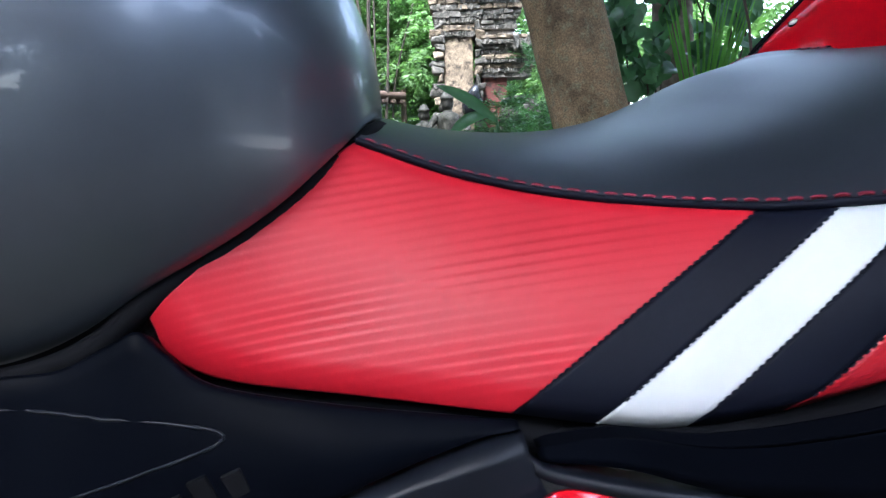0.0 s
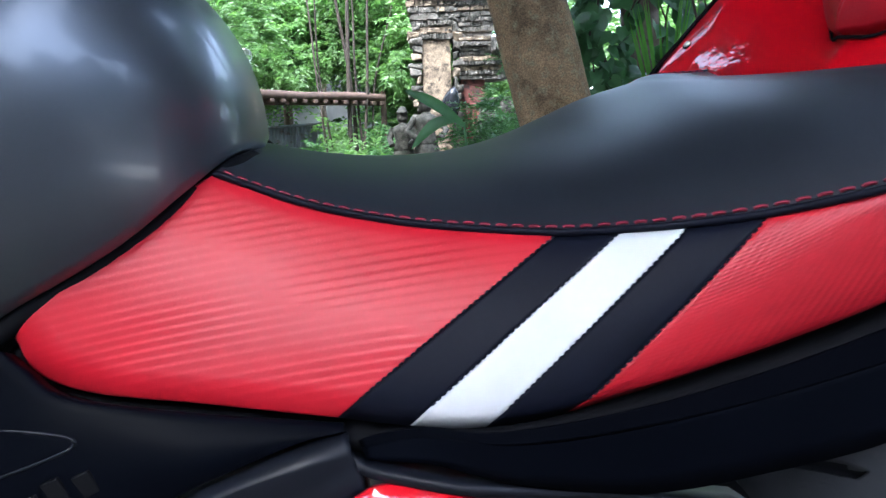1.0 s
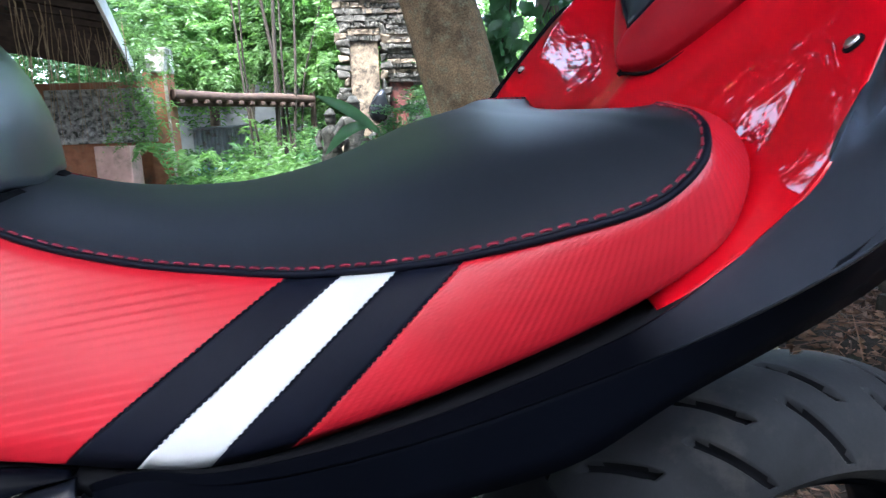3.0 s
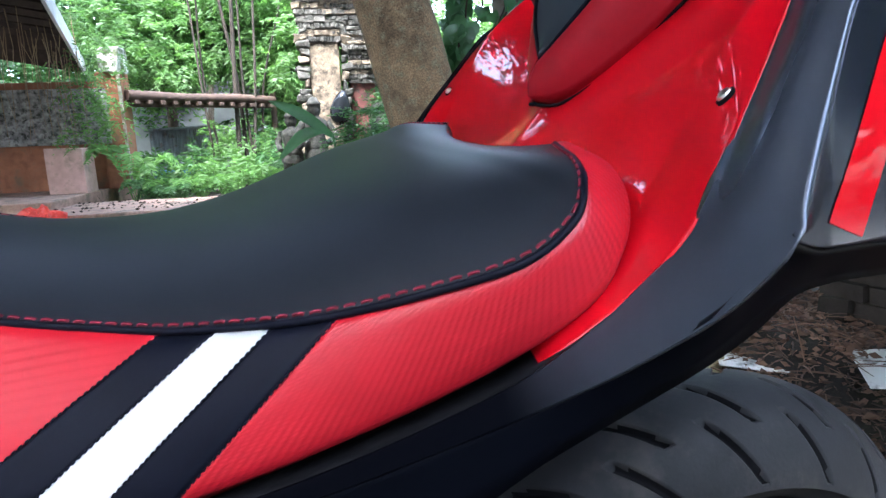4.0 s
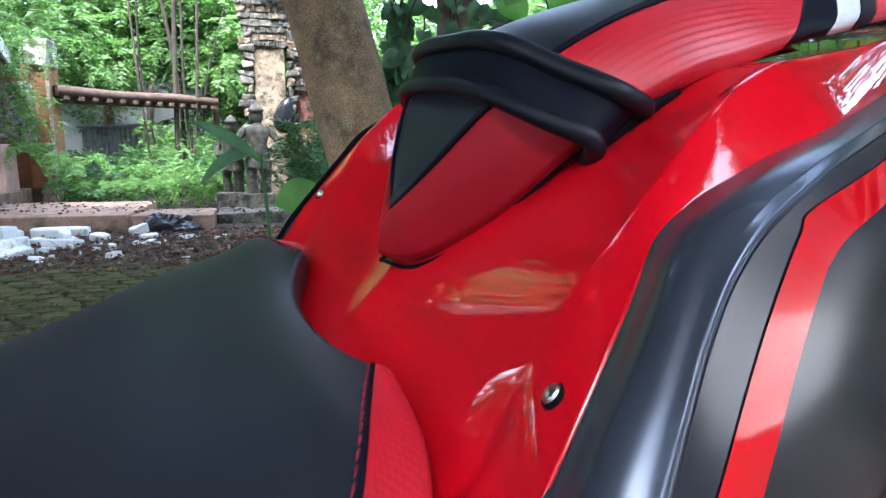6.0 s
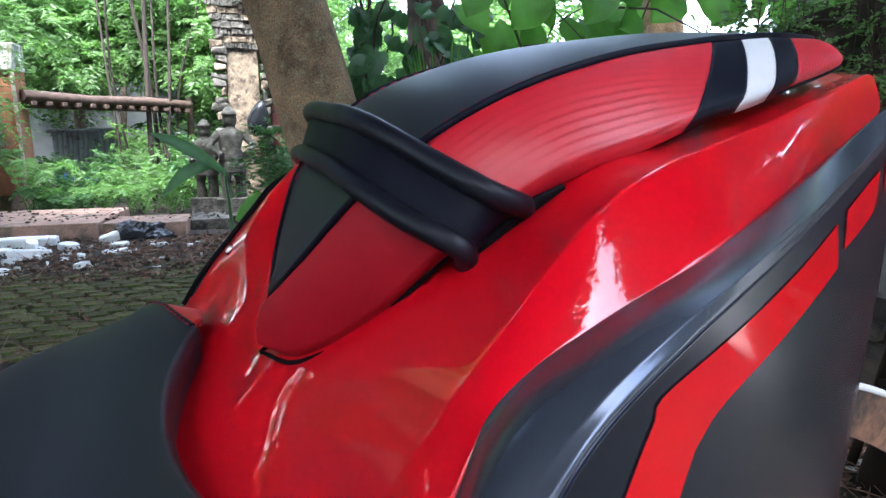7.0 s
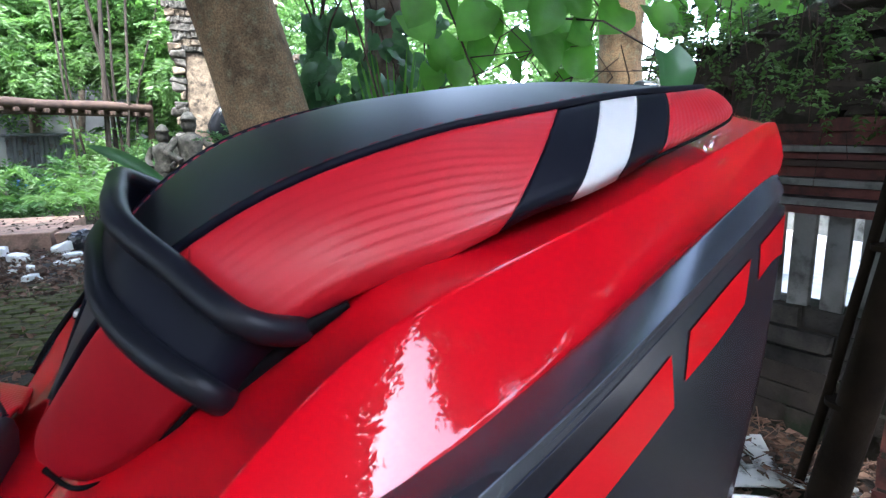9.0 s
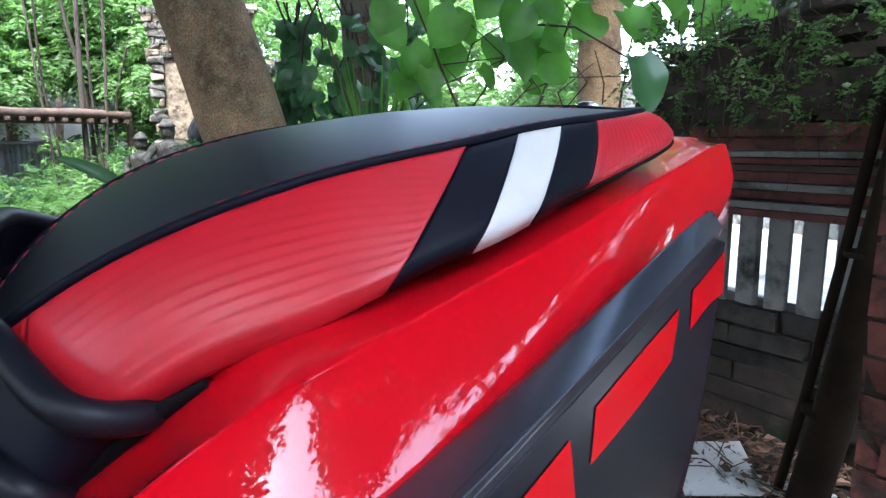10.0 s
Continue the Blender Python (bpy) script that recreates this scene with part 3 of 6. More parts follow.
# glossy red tail cowl: stations from the front lip to the tail, each with its centre, hollow, crease and outer edge
COWL = [((-.094, 0, .828), (-.094, .10, .828), (-.096, .185, .822), (-.099, .2235, .814)),
        ((-.060, 0, .862), (-.060, .10, .861), (-.058, .196, .853), (-.068, .240, .846)),
        ((-.030, 0, .889), (-.030, .10, .889), (-.025, .198, .887), (-.0422, .2535, .883)),
        ((-.010, 0, .910), (-.008, .10, .911), (-.006, .196, .919), (-.0233, .2475, .9145)),
        ((.004, 0, .927), (.007, .10, .930), (.008, .195, .945), (0, .2370, .9463)),
        ((.020, 0, .947), (.024, .105, .954), (.021, .197, .969), (.0215, .2265, .9757)),
        ((.036, 0, .968), (.042, .115, .979), (.037, .200, .993), (.0371, .2180, .9965)),
        ((.055, 0, .990), (.062, .125, 1.003), (.060, .198, 1.019), (.0540, .2150, 1.0085)),
        ((.080, 0, 1.012), (.085, .135, 1.025), (.086, .190, 1.040), (.0745, .2150, 1.0175)),
        ((.105, 0, 1.030), (.108, .138, 1.041), (.110, .181, 1.053), (.1000, .2130, 1.0255))]
for x in (.14, .18, .22, .26, .30, .34, .38, .42, .45, .464, .475):
    f = (x - .14) / .322
    ys, zs, yb, zb = .172 - .138 * f, 1.062 + .051 * f, .203 - .158 * f, 1.036 + .042 * f
    if x > .455:
        zs, zb = zs - (x - .455) * .2, zb + (x - .455) * .4
    COWL.append(((x, 0, zs + .003), (x, ys * .72, zs), (x, ys, zs), (x, yb, zb)))
lines = [spline([st[k] for st in COWL], 141) for k in range(4)]
for line in lines:
    for _ in range(10):
        line[1:-1] = (line[:-2] + 2 * line[1:-1] + line[2:]) / 4
lines[2] = lines[2] + np.outer(np.r_[np.ones(70), np.linspace(1, 0, 20), np.zeros(51)], [-.0032, 0, .0028])  # the crease stands proud in front
across = []
for u in (0, .06, .12, .18, .24, .30, .36, .42, .48, .54, .60, .66, .72, .78, .84, .89, .93, .96, .98, .992, 1):  # centre to crease: one smooth hollow
    across.append(lines[0] * (1 - u) * (1 - 1.55 * u) + lines[1] * (u * (1 - u) / (.645 * .355)) + lines[2] * (u * (u - .645) / .355))
for u in (.03, .07, .13, .22, .35, .5, .65, .8, .92, 1):  # crease to outer edge
    across.append(lines[2] * (1 - u) + lines[3] * u + np.array([-.08, .3, .4]) * (.010 * u * (1 - u)))
cowl_grid = np.array(across)
cowl_grid[1:-1] = (cowl_grid[:-2] + 2 * cowl_grid[1:-1] + cowl_grid[2:]) / 4
rear = cowl_grid.copy()
for _ in range(2):
    rear[1:-1] = (rear[:-2] + 2 * rear[1:-1] + rear[2:]) / 4
blend = np.clip((lines[2][:, 0] - .06) / .05, 0, 1)[None, :, None]
cowl_grid = cowl_grid * (1 - blend) + rear * blend
cowl_grid[0, :, 1] = 0
fine_cowl = cowl_grid.transpose(1, 0, 2)
whole = [[tuple(p) for p in row[::-1]] + [(p[0], -p[1], p[2]) for p in row[1:]] for row in fine_cowl]
whole = [[(row[0][0], row[0][1] * .97, row[0][2] - .03)] + row + [(row[-1][0], row[-1][1] * .97, row[-1][2] - .03)] for row in whole]
end = [(p[0] + .004, p[1] * .8, p[2] - .006) for p in whole[-1]]
end2 = [(p[0] - .02, p[1] * .8, p[2] - .05) for p in whole[-1]]
cowl = part("tail_cowl", Geo().grid(whole + [end, end2], flip=True), mat_paint, bike, "glossy red tail cowl scooped behind the seat", solid=0.003, out=(-.3, 0, 1))
for side in (-1, 1):
    m = pose(-.0022, .2200 * side, .9425, 0, -50, 22 * side) @ Matrix.Scale(.68, 4)
    part("bolt", Geo().lathe([(0, .004), (.003, .004), (.0034, .0022), (.0048, .0030), (.0056, .0022), (.006, 0), (.006, -.004)], 20, m), mat_steel, cowl, "domed steel bolt")
    part("bolt_washer", Geo().lathe([(.0058, .0008), (.0078, .0006), (.0082, -.002)], 20, m), mat_gap, cowl)

# graphite side cap over the tail: a bevelled band and a flat outer face with red film
INNER = [(-0.0422, -0.2532, 0.8828), (-0.0353, -0.2515, 0.8951), (-0.0233, -0.247, 0.9143), (0, -0.2363, 0.9461), (0.0219, -0.2256, 0.9757), (0.0371, -0.217, 0.9965),
        (0.054, -0.2135, 1.009), (0.0735, -0.2135, 1.0185), (0.0955, -0.2125, 1.027), (0.1411, -0.2011, 1.038), (0.2076, -0.1789, 1.055), (0.3136, -0.1406, 1.085),
        (0.3451, -0.1286, 1.09)]
OUTER = [(-.0319, -.2993, .8898), (-.0247, -.295, .9036), (-.0139, -.287, .9234), (-.0021, -.2783, .941), (.0085, -.271, .9605),
         (.020, -.2635, .980), (.033, -.257, .996), (.053, -.250, 1.010), (.088, -.2405, 1.0245), (.120, -.230, 1.033), (.179, -.207, 1.045), (.311, -.147, 1.068), (.361, -.121, 1.074)]


def face_y(x, z):
    return -.287 + .388 * x + .137 * (z - .886) - .0115 * max(0, 1 - ((x - .185) / .185) ** 2)


def rim_inward(line):
    """Unit steps that lead from the outer rim down on to the flat outer face."""
    nf = np.array([.388, -1, .137]) / np.linalg.norm([.388, -1, .137])
    t = np.gradient(line, axis=0)
    d = np.cross(t, nf)
    d /= np.linalg.norm(d, axis=1, keepdims=True) + 1e-9
    return d * np.where(d @ np.array([1, 0, -1]) < 0, -1, 1)[:, None]


for side in (-1, 1):
    cap = new("side_cap")
    cap.parent = bike
    tagged(cap, "satin graphite tail side panel with red film stripes")
    drop_far = 0.0 if side < 0 else .045
    inn = spline([r[0] for r in RAIL[:-1]] + INNER, 200)
    outr = spline([(r[1][0], r[1][1], r[1][2] - drop_far * max(0, (i - 4) / 4)) for i, r in enumerate(RAIL[:-1])] + [(x, y, z - drop_far) for x, y, z in OUTER], 200)
    rows = [inn * [1, .86, 1] + [0, 0, -.020], inn * [1, .93, 1] + [0, 0, -.010], inn * [1, .992, 1] + [0, 0, -.0005]]
    behind = np.r_[np.zeros(138), np.linspace(0, 1, 40), np.ones(22)]
    swell = np.r_[np.zeros(80), np.linspace(0, 1, 30), np.ones(28), np.linspace(1, 0, 40), np.zeros(22)]
    for v in (0, .05, .12, .2, .3, .4, .5, .6, .68, .74, .79, .82, .84, .86, .90, .94):
        ridge = .0062 * (v / .84 if v < .84 else (1 - v) / .16)
        rows.append(inn * (1 - v) + outr * v + np.outer(behind, [-.3 * ridge, -.62 * ridge, .70 * ridge])
                    + np.outer(swell * math.sin(math.pi * v) ** 1.7, [-.0055, -.0030, .0042]))
    turn_in = outr + rim_inward(outr) * np.r_[np.zeros(84), np.linspace(0, .005, 14), np.linspace(.005, .0012, 62), np.full(40, .0012)][:, None]
    last = rows[-1]
    rows += [last * (1 - s) ** 2 + outr * (2 * s * (1 - s)) + turn_in * s * s for s in (.2, .35, .5, .65, .8, 1)]
    part("bevel_band", Geo().grid([[(x, y * -side, z) for x, y, z in r] for r in rows], flip=side > 0), mat_cap, cap, "satin graphite bevel, dark front painted in for shade", solid=0.003, out=(0, side, .5))
    # added line in place of the far cap's edge, which is dropped out of sight
    if side > 0:
        part("edge_trim", Geo().tube([(x - .001, -y + .002, z + .0015) for x, y, z in inn[84:150]], .0026, 8), mat_gap, cap, "thin black line added for the far cap seen edge-on")
    edge = turn_in[86:]
    low = spline([(-.0285, 0, .8895), (-.008, 0, .8835), (.0147, 0, .8807), (.046, 0, .8785), (.078, 0, .8745), (.13, 0, .867), (.18, 0, .864), (.21, 0, .874), (.24, 0, .903), (.27, 0, .940), (.30, 0, .970), (.33, 0, .998),
                  (.355, 0, 1.036), (.371, 0, 1.070)], len(edge))
    face = []
    for v in np.linspace(0, 1, 30) ** 1.3:
        fall = min(1, v / .45)
        fall = 1 - fall * fall * (3 - 2 * fall)
        row = []
        for a, b in zip(edge, low):
            x, z = a[0] * (1 - v) + b[0] * v, a[2] * (1 - v) + b[2] * v
            row.append((x, face_y(x, z) + (a[1] - face_y(a[0], a[2])) * fall, z))
        face.append(row)
    face_points = np.array(face).reshape(-1, 3)
    face.append([(x, y * .93, z - .003) for x, y, z in face[-1]])
    part("outer_face", Geo().grid([[(x, y * -side, z) for x, y, z in r] for r in face], flip=side > 0), mat_face, cap, "flat graphite panel", solid=0.003, out=(0, side, 0))

    def on_face(x, z):
        """Height of the outer face at a place, from its nearest points."""
        d = (face_points[:, 0] - x) ** 2 + (face_points[:, 2] - z) ** 2
        k = np.argsort(d)[:12]
        plane = np.linalg.lstsq(np.c_[face_points[k, 0] - x, face_points[k, 2] - z, np.ones(12)], face_points[k, 1], rcond=None)[0]
        return float(plane[2])

    def film(corners, steps=16):
        """A strip of film lying on the outer face: upper and lower border as lists of (x, z)."""
        a, b = corners
        a, b = spline([(x, 0, z) for x, z in a], steps), spline([(x, 0, z) for x, z in b], steps)
        rws = []
        for v in np.linspace(0, 1, 6):
            rws.append([])
            for p, q in zip(a, b):
                x, z = p[0] * (1 - v) + q[0] * v, p[2] * (1 - v) + q[2] * v
                rws[-1].append((x, (on_face(x, z) - .0005) * -side, z))
        return Geo().grid(rws, flip=side > 0)

    part("film_stripe", film((((-.004, .893), (.035, .950), (.0735, 1.004)), ((.024, .883), (.058, .938), (.094, .989)))), mat_decal, cap, "red film", out=(0, side, 0))
    part("film_stripe", film((((.0735, 1.004), (.082, 1.012), (.150, 1.027), (.213, 1.0405)), ((.094, .989), (.112, .999), (.165, 1.011), (.2145, 1.0215)))), mat_decal, cap, "red film", out=(0, side, 0))
    part("film_stripe", film((((.229, 1.044), (.265, 1.0505), (.301, 1.056)), ((.224, 1.0275), (.258, 1.032), (.291, 1.038)))), mat_decal, cap, "red film", out=(0, side, 0))
    part("film_stripe", film((((.317, 1.0595), (.345, 1.063), (.370, 1.066)), ((.313, 1.0435), (.340, 1.0465), (.365, 1.0455)))), mat_decal, cap, "red film", out=(0, side, 0))

# pillion seat with its strap
PSEAM = [(0.0052, 0, 0.969), (0.0182, -0.0372, 1.001), (0.0385, -0.0693, 1.038), (0.0692, -0.0861, 1.068), (0.1096, -0.0973, 1.092), (0.166, -0.0991, 1.11),
        (0.2322, -0.0932, 1.121), (0.2669, -0.0803, 1.125), (0.2965, -0.0732, 1.128), (0.3244, -0.0657, 1.13), (0.3863, -0.0365, 1.133), (0.4003, 0, 1.132)]
PLOW = [(-0.0026, 0, 0.9345), (0.0144, -0.0279, 0.9367), (0.0432, -0.0747, 0.9702), (0.0737, -0.1141, 1.018), (0.1137, -0.1325, 1.052), (0.1498, -0.141, 1.067),
        (0.1763, -0.1423, 1.077), (0.2135, -0.1373, 1.087), (0.2462, -0.1261, 1.093), (0.2915, -0.1026, 1.098), (0.3902, -0.0614, 1.117), (0.409, 0, 1.121)]
PMID = [(.003, 0, .973), (.018, 0, 1.003), (.036, 0, 1.035), (.062, 0, 1.067), (.10, 0, 1.094), (.16, 0, 1.116), (.229, 0, 1.128), (.266, 0, 1.132), (.299, 0, 1.134),
        (.328, 0, 1.134), (.39, 0, 1.133), (.404, 0, 1.131)]
pillion = new("pillion_seat")
pillion.parent = bike
tagged(pillion, "wedge-shaped pillion seat in black and red vinyl with white stripe")
pillion_rows = seat_top(PSEAM, PMID, [0] * 12, 2.2)
part("top_cover", Geo().grid(pillion_rows, flip=True), mat_vinyl, pillion, "smooth black vinyl top")
for side in (-1, 1):
    for name, i, j, mat, lab in (("front_panel", 0, 3, mat_redf, "smooth red vinyl, toned down for the shade on it"), ("side_panel", 3, 6, mat_redp, "red ribbed vinyl"), ("stripe", 6, 7, mat_stripe, "black vinyl stripe"), ("stripe", 7, 8, mat_white, "white vinyl stripe"),
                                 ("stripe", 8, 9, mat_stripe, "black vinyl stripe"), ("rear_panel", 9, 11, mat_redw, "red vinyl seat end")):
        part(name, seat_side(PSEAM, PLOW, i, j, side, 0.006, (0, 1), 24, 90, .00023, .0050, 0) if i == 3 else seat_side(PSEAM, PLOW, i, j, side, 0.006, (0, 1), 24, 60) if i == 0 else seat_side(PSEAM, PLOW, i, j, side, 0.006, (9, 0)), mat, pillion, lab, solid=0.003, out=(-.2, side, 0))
    seam = [(p[0], p[1] * -side, p[2]) for p in spline(PSEAM, 200)]
    part("piping", Geo().tube(seam, 0.0022, 8), mat_stripe, pillion)
    part("stitching", stitches(inset(pillion_rows, side, .0050, .0004, 20), (0, 0, 0), 0.0055, 0.0045, 0.0007), mat_thread, pillion, "red saddle stitching")
    # this thin tube draws the shadow line under the pad in black
    part("seat_base", Geo().tube([(p[0], p[1] * .95 * -side, p[2] - .0015) for p in spline(PLOW, 100)], 0.0014, 8), mat_gap, pillion, "thin dark rim drawn for the shadow line under the pillion seat")
# strap: near end, over the top, far end (front and rear edges)
FR = [(.092, -.094, 1.010), (.0812, -.116, 1.010), (.072, -.129, 1.021), (.054, -.107, 1.031), (.0422, -.0785, 1.040), (.0387, -.040, 1.045), (.037, 0, 1.046)]
RE = [(.112, -.104, 1.034), (.104, -.126, 1.037), (.084, -.1286, 1.045), (.0661, -.099, 1.057), (.0505, -.0725, 1.068), (.047, -.038, 1.072), (.0468, 0, 1.072)]
FR, RE = [FR + [(x, -y, z) for x, y, z in FR[-2::-1]], RE + [(x, -y, z) for x, y, z in RE[-2::-1]]]
fr, re_ = spline(FR, 84), spline(RE, 84)
rows = [fr * (1 - v) + re_ * v + np.outer(np.ones(84), [-.0035, 0, .0012 * math.sin(math.pi * v) + .0028]) for v in np.linspace(0, 1, 9)]
part("strap", Geo().grid([[tuple(p) for p in r] for r in rows], flip=False), mat_stripe, pillion, "padded black grab strap across the pillion seat", solid=0.004, out=(-.6, 0, .8))
for e in (fr, re_):
    part("strap_roll", Geo().tube(e + [-.0040, 0, .0040], 0.0056, 14), mat_roll, pillion, "rolled black edge")
# dark wedge in place of the shaded gap between pad and cowl
part("strap_anchor", Geo().tube([(.080, -.114, 1.014), (.094, -.120, 1.030), (.106, -.1245, 1.041), (.119, -.129, 1.0495)], [.008, .008, .0065, .003], 8, flat=.5), mat_gap, pillion, "dark wedge put in for the shaded gap past the strap")
part("seat_lock", Geo().lathe([(.001, .0025), (.006, .002), (.008, .001), (.009, 0), (.009, -.004)], 24, pose(.402, .03, 1.1355, 0, 6, 0)), mat_steel, pillion, "small polished metal cap")

# rear wheel
wheel = new("rear_wheel")
wheel.parent = bike
wheel.matrix_local = pose(.195, .004, .325)
tagged(wheel, "rear wheel with a wide dusty sport tyre")
TYR, TW = .325, .090
angs = np.linspace(0, 2 * math.pi, 1500, endpoint=False)
arc = np.linspace(-1, 1, 111)
pitch = 2 * math.pi / 19
B, U = np.meshgrid(angs, arc, indexing="ij")
A = B + .62 * pitch * (np.abs(U) / .55) ** .85  # the rows sweep back from the crown, as the grooves do
half = U * 1.25
rad = TYR - .075 * (1 - np.cos(half)) / (1 - math.cos(1.25)) * 1.0
wid = TW * np.sin(half) / math.sin(1.25)
depth = np.zeros_like(B)
for hand, shift in ((1, 0.0), (-1, .5)):
    for u0, u1, start, wmax in ((.04, .50, .3, .0085), (.40, .94, .8, .0080)):
        gap = np.abs((B / pitch + shift + start) % 1.0 - .5) * pitch * TYR
        t = (U * hand - u0) / (u1 - u0)
        inside = np.clip(np.sin(np.pi * np.clip(t, 0, 1)), 0, 1) ** .08 * wmax
        depth = np.maximum(depth, np.where((t > 0) & (t < 1), np.clip((inside - gap) / .0028, 0, 1), 0))
rad = rad - .010 * depth
g = Geo()
X, Z = rad * np.sin(A), rad * np.cos(A)
g.v = [tuple(p) for p in np.stack([X, wid, Z], -1).reshape(-1, 3).tolist()]
cols = len(arc)
g.f = [(i * cols + j, i * cols + j + 1, ((i + 1) % 1500) * cols + j + 1, ((i + 1) % 1500) * cols + j) for i in range(1500) for j in range(cols - 1)]
turn = Matrix.Rotation(radians(90), 4, "X")
tyre = part("tyre", g, mat_tyre, wheel, "worn grooved sport tyre, dusty")
# groove faces coloured near black, in place of the shade inside them
tyre.data.materials.append(mat_gap)
flat = depth.reshape(-1)
tyre.data.polygons.foreach_set("material_index", [1 if min(flat[list(f)]) > .2 else 0 for f in g.f])
part("tyre_wall", Geo().lathe([(.225, -.066), (.235, -.080), (.252, -.088)], 96, turn).lathe([(.225, .066), (.235, .080), (.252, .088)], 96, turn), mat_tyre, wheel)
rim = Geo().lathe([(.226, -.066), (.215, -.06), (.205, -.03), (.205, .03), (.215, .06), (.226, .066)], 96, turn).lathe([(.04, -.05), (.04, .05)], 32, turn)
for k in range(5):
    a = k * 2 * math.pi / 5
    rim.tube([(.035 * math.sin(a), 0, .035 * math.cos(a)), (.21 * math.sin(a), 0, .21 * math.cos(a))], [.022, .015], 8)
part("rim", rim, mat_plastic, wheel, "black spoked rim")
# inner mudguard in front of the tyre
hug = []
for a in np.linspace(radians(-80), radians(-47), 20):
    w = .085
    hug.append([(.195 + .345 * math.sin(a) - .0, y, .325 + .345 * math.cos(a) - .035 * (abs(y) / w) ** 3) for y in np.linspace(-w, w, 15)])
part("inner_mudguard", Geo().grid(hug), mat_gap, bike, "black inner mudguard hugging the tyre", solid=0.003)
# bulkhead under the seat that closes the frame
part("under_tray", Geo().grid([[(-.40, y, .70), (-.25, y, .715), (-.10, y, .76), (.02, y, .82), (.12, y, .87), (.22, y, .95)] for y in np.linspace(-.07, .07, 5)]), mat_gap, bike, "black undertray", solid=0.004)
# rear plate hanging behind the tail, seen from its back
back = [(.270, -.158, .944), (.312, -.160, .931), (.343, -.160, .919), (.364, -.160, .907), (.378, -.160, .893), (.388, -.160, .872), (.384, -.160, .862), (.356, -.160, .877), (.330, -.160, .891), (.302, -.160, .904), (.262, -.158, .918)]
hanger = part("rear_plate", Geo().fan(back), mat_card, bike, "brown-backed rear plate with a pale rim", solid=0.002, smooth=False)
part("plate_rim", Geo().tube(spline(back[:6], 40), 0.0024, 8), mat_white, hanger, "pale rounded rim")
part("plate_bracket", Geo().tube([(.26, -.02, .97), (.29, -.08, .93), (.33, -.155, .905)], .006, 8), mat_gap, bike, "black plate bracket")


# ---- the ground: one sheet, banked up with litter along the old wall ----
WALL_A, WALL_D = Vector((2.026, 1.703, 0)), Vector((-.2793, .9602, 0))
WALL_N = Vector((.9602, .2793, 0))


def ground_z(x, y):
    off = (Vector((x, y, 0)) - WALL_A).dot(WALL_N)
    bank = 0.20 * max(0.0, min(1.0, (off + 1.0) / 0.75)) ** 2 * max(0, min(1, (y - .25) / .7)) * max(0, min(1, (4.2 - y) / 1.5))
    rough = 0.02 * noise.noise(Vector((x * 1.3, y * 1.3, 0))) + 0.008 * noise.noise(Vector((x * 6, y * 6, 3)))
    calm = 0.15 if (-3.6 < x < 0.6 and 2.2 < y < 5.4) or (x - .6) ** 2 + (y - .6) ** 2 < .3 else 1.0
    return bank * (1.0 if off < 0.3 else max(0, 1 - (off - .3))) + rough * calm * (1 if abs(x) < 20 else .2)


def axis_steps(lo, hi, centre):
    fine = np.arange(centre - 6, centre + 8, 0.14)
    left = centre - 6 - np.geomspace(.3, centre - 6 - lo, 14)[::-1]
    right = centre + 8 + np.geomspace(.3, hi - centre - 8, 14)
    return np.r_[left, fine, right]


gx, gy = axis_steps(-220, 220, -0.5), axis_steps(-120, 400, 4)
ground = thing("ground", Geo().grid([[(x, y, ground_z(x, y)) for x in gx] for y in gy], flip=True), mat_soil, "damp dark soil with moss patches", "ground", kind="structure")


# ---- foliage makers ----
# gaps cut in the unseen crowns to put sky into the reflections: a point and the way up from it
SKY_GAPS = [(Vector(p), Vector(d).normalized()) for p, d in (
    ((.63, .37, 1.04), (.31, -.11, .95)), ((.63, .37, 1.04), (.24, .20, .95)), ((.63, .37, 1.04), (.42, -.44, .79)), ((.62, .36, 1.04), (.31, -.36, .88)), ((.63, .36, 1.04), (.40, -.35, .85)), ((.61, .35, 1.02), (.27, -.54, .80)), ((.75, .40, 1.05), (.36, .69, .63)), ((.66, .35, 1.03), (.20, .77, .60)), ((.61, .35, 1.03), (.18, -.48, .86)), ((.52, .33, .96), (-.32, .71, .62)),
    ((.03, .39, .90), (.60, .72, .30)), ((.03, .39, .90), (.67, .70, .19)), ((0, .36, .90), (.90, -.12, .40)), ((0, .36, .90), (.84, -.22, .50)), ((.34, .45, .90), (.17, .91, .38)),
    ((.03, .43, .92), (.36, .86, .37)), ((.03, .43, .92), (.10, .90, .42)), ((.03, .43, .92), (.45, .79, .43)), ((0, .36, .90), (.75, -.40, .52)), ((0, .36, .90), (.95, .05, .30)), ((0, .34, .90), (.63, -.61, .48)), ((0, .34, .90), (.40, -.80, .45)))]


def open_sky(clumps):
    """Leaves out the clumps that would close a gap."""
    kept = []
    for x, y, z, r in clumps:
        far = [((Vector((x, y, z)) - p).cross(d).length, (Vector((x, y, z)) - p).dot(d)) for p, d in SKY_GAPS]
        if not any(off < .8 * r + .10 and at > 0 for off, at in far):
            kept.append((x, y, z, r))
    return kept


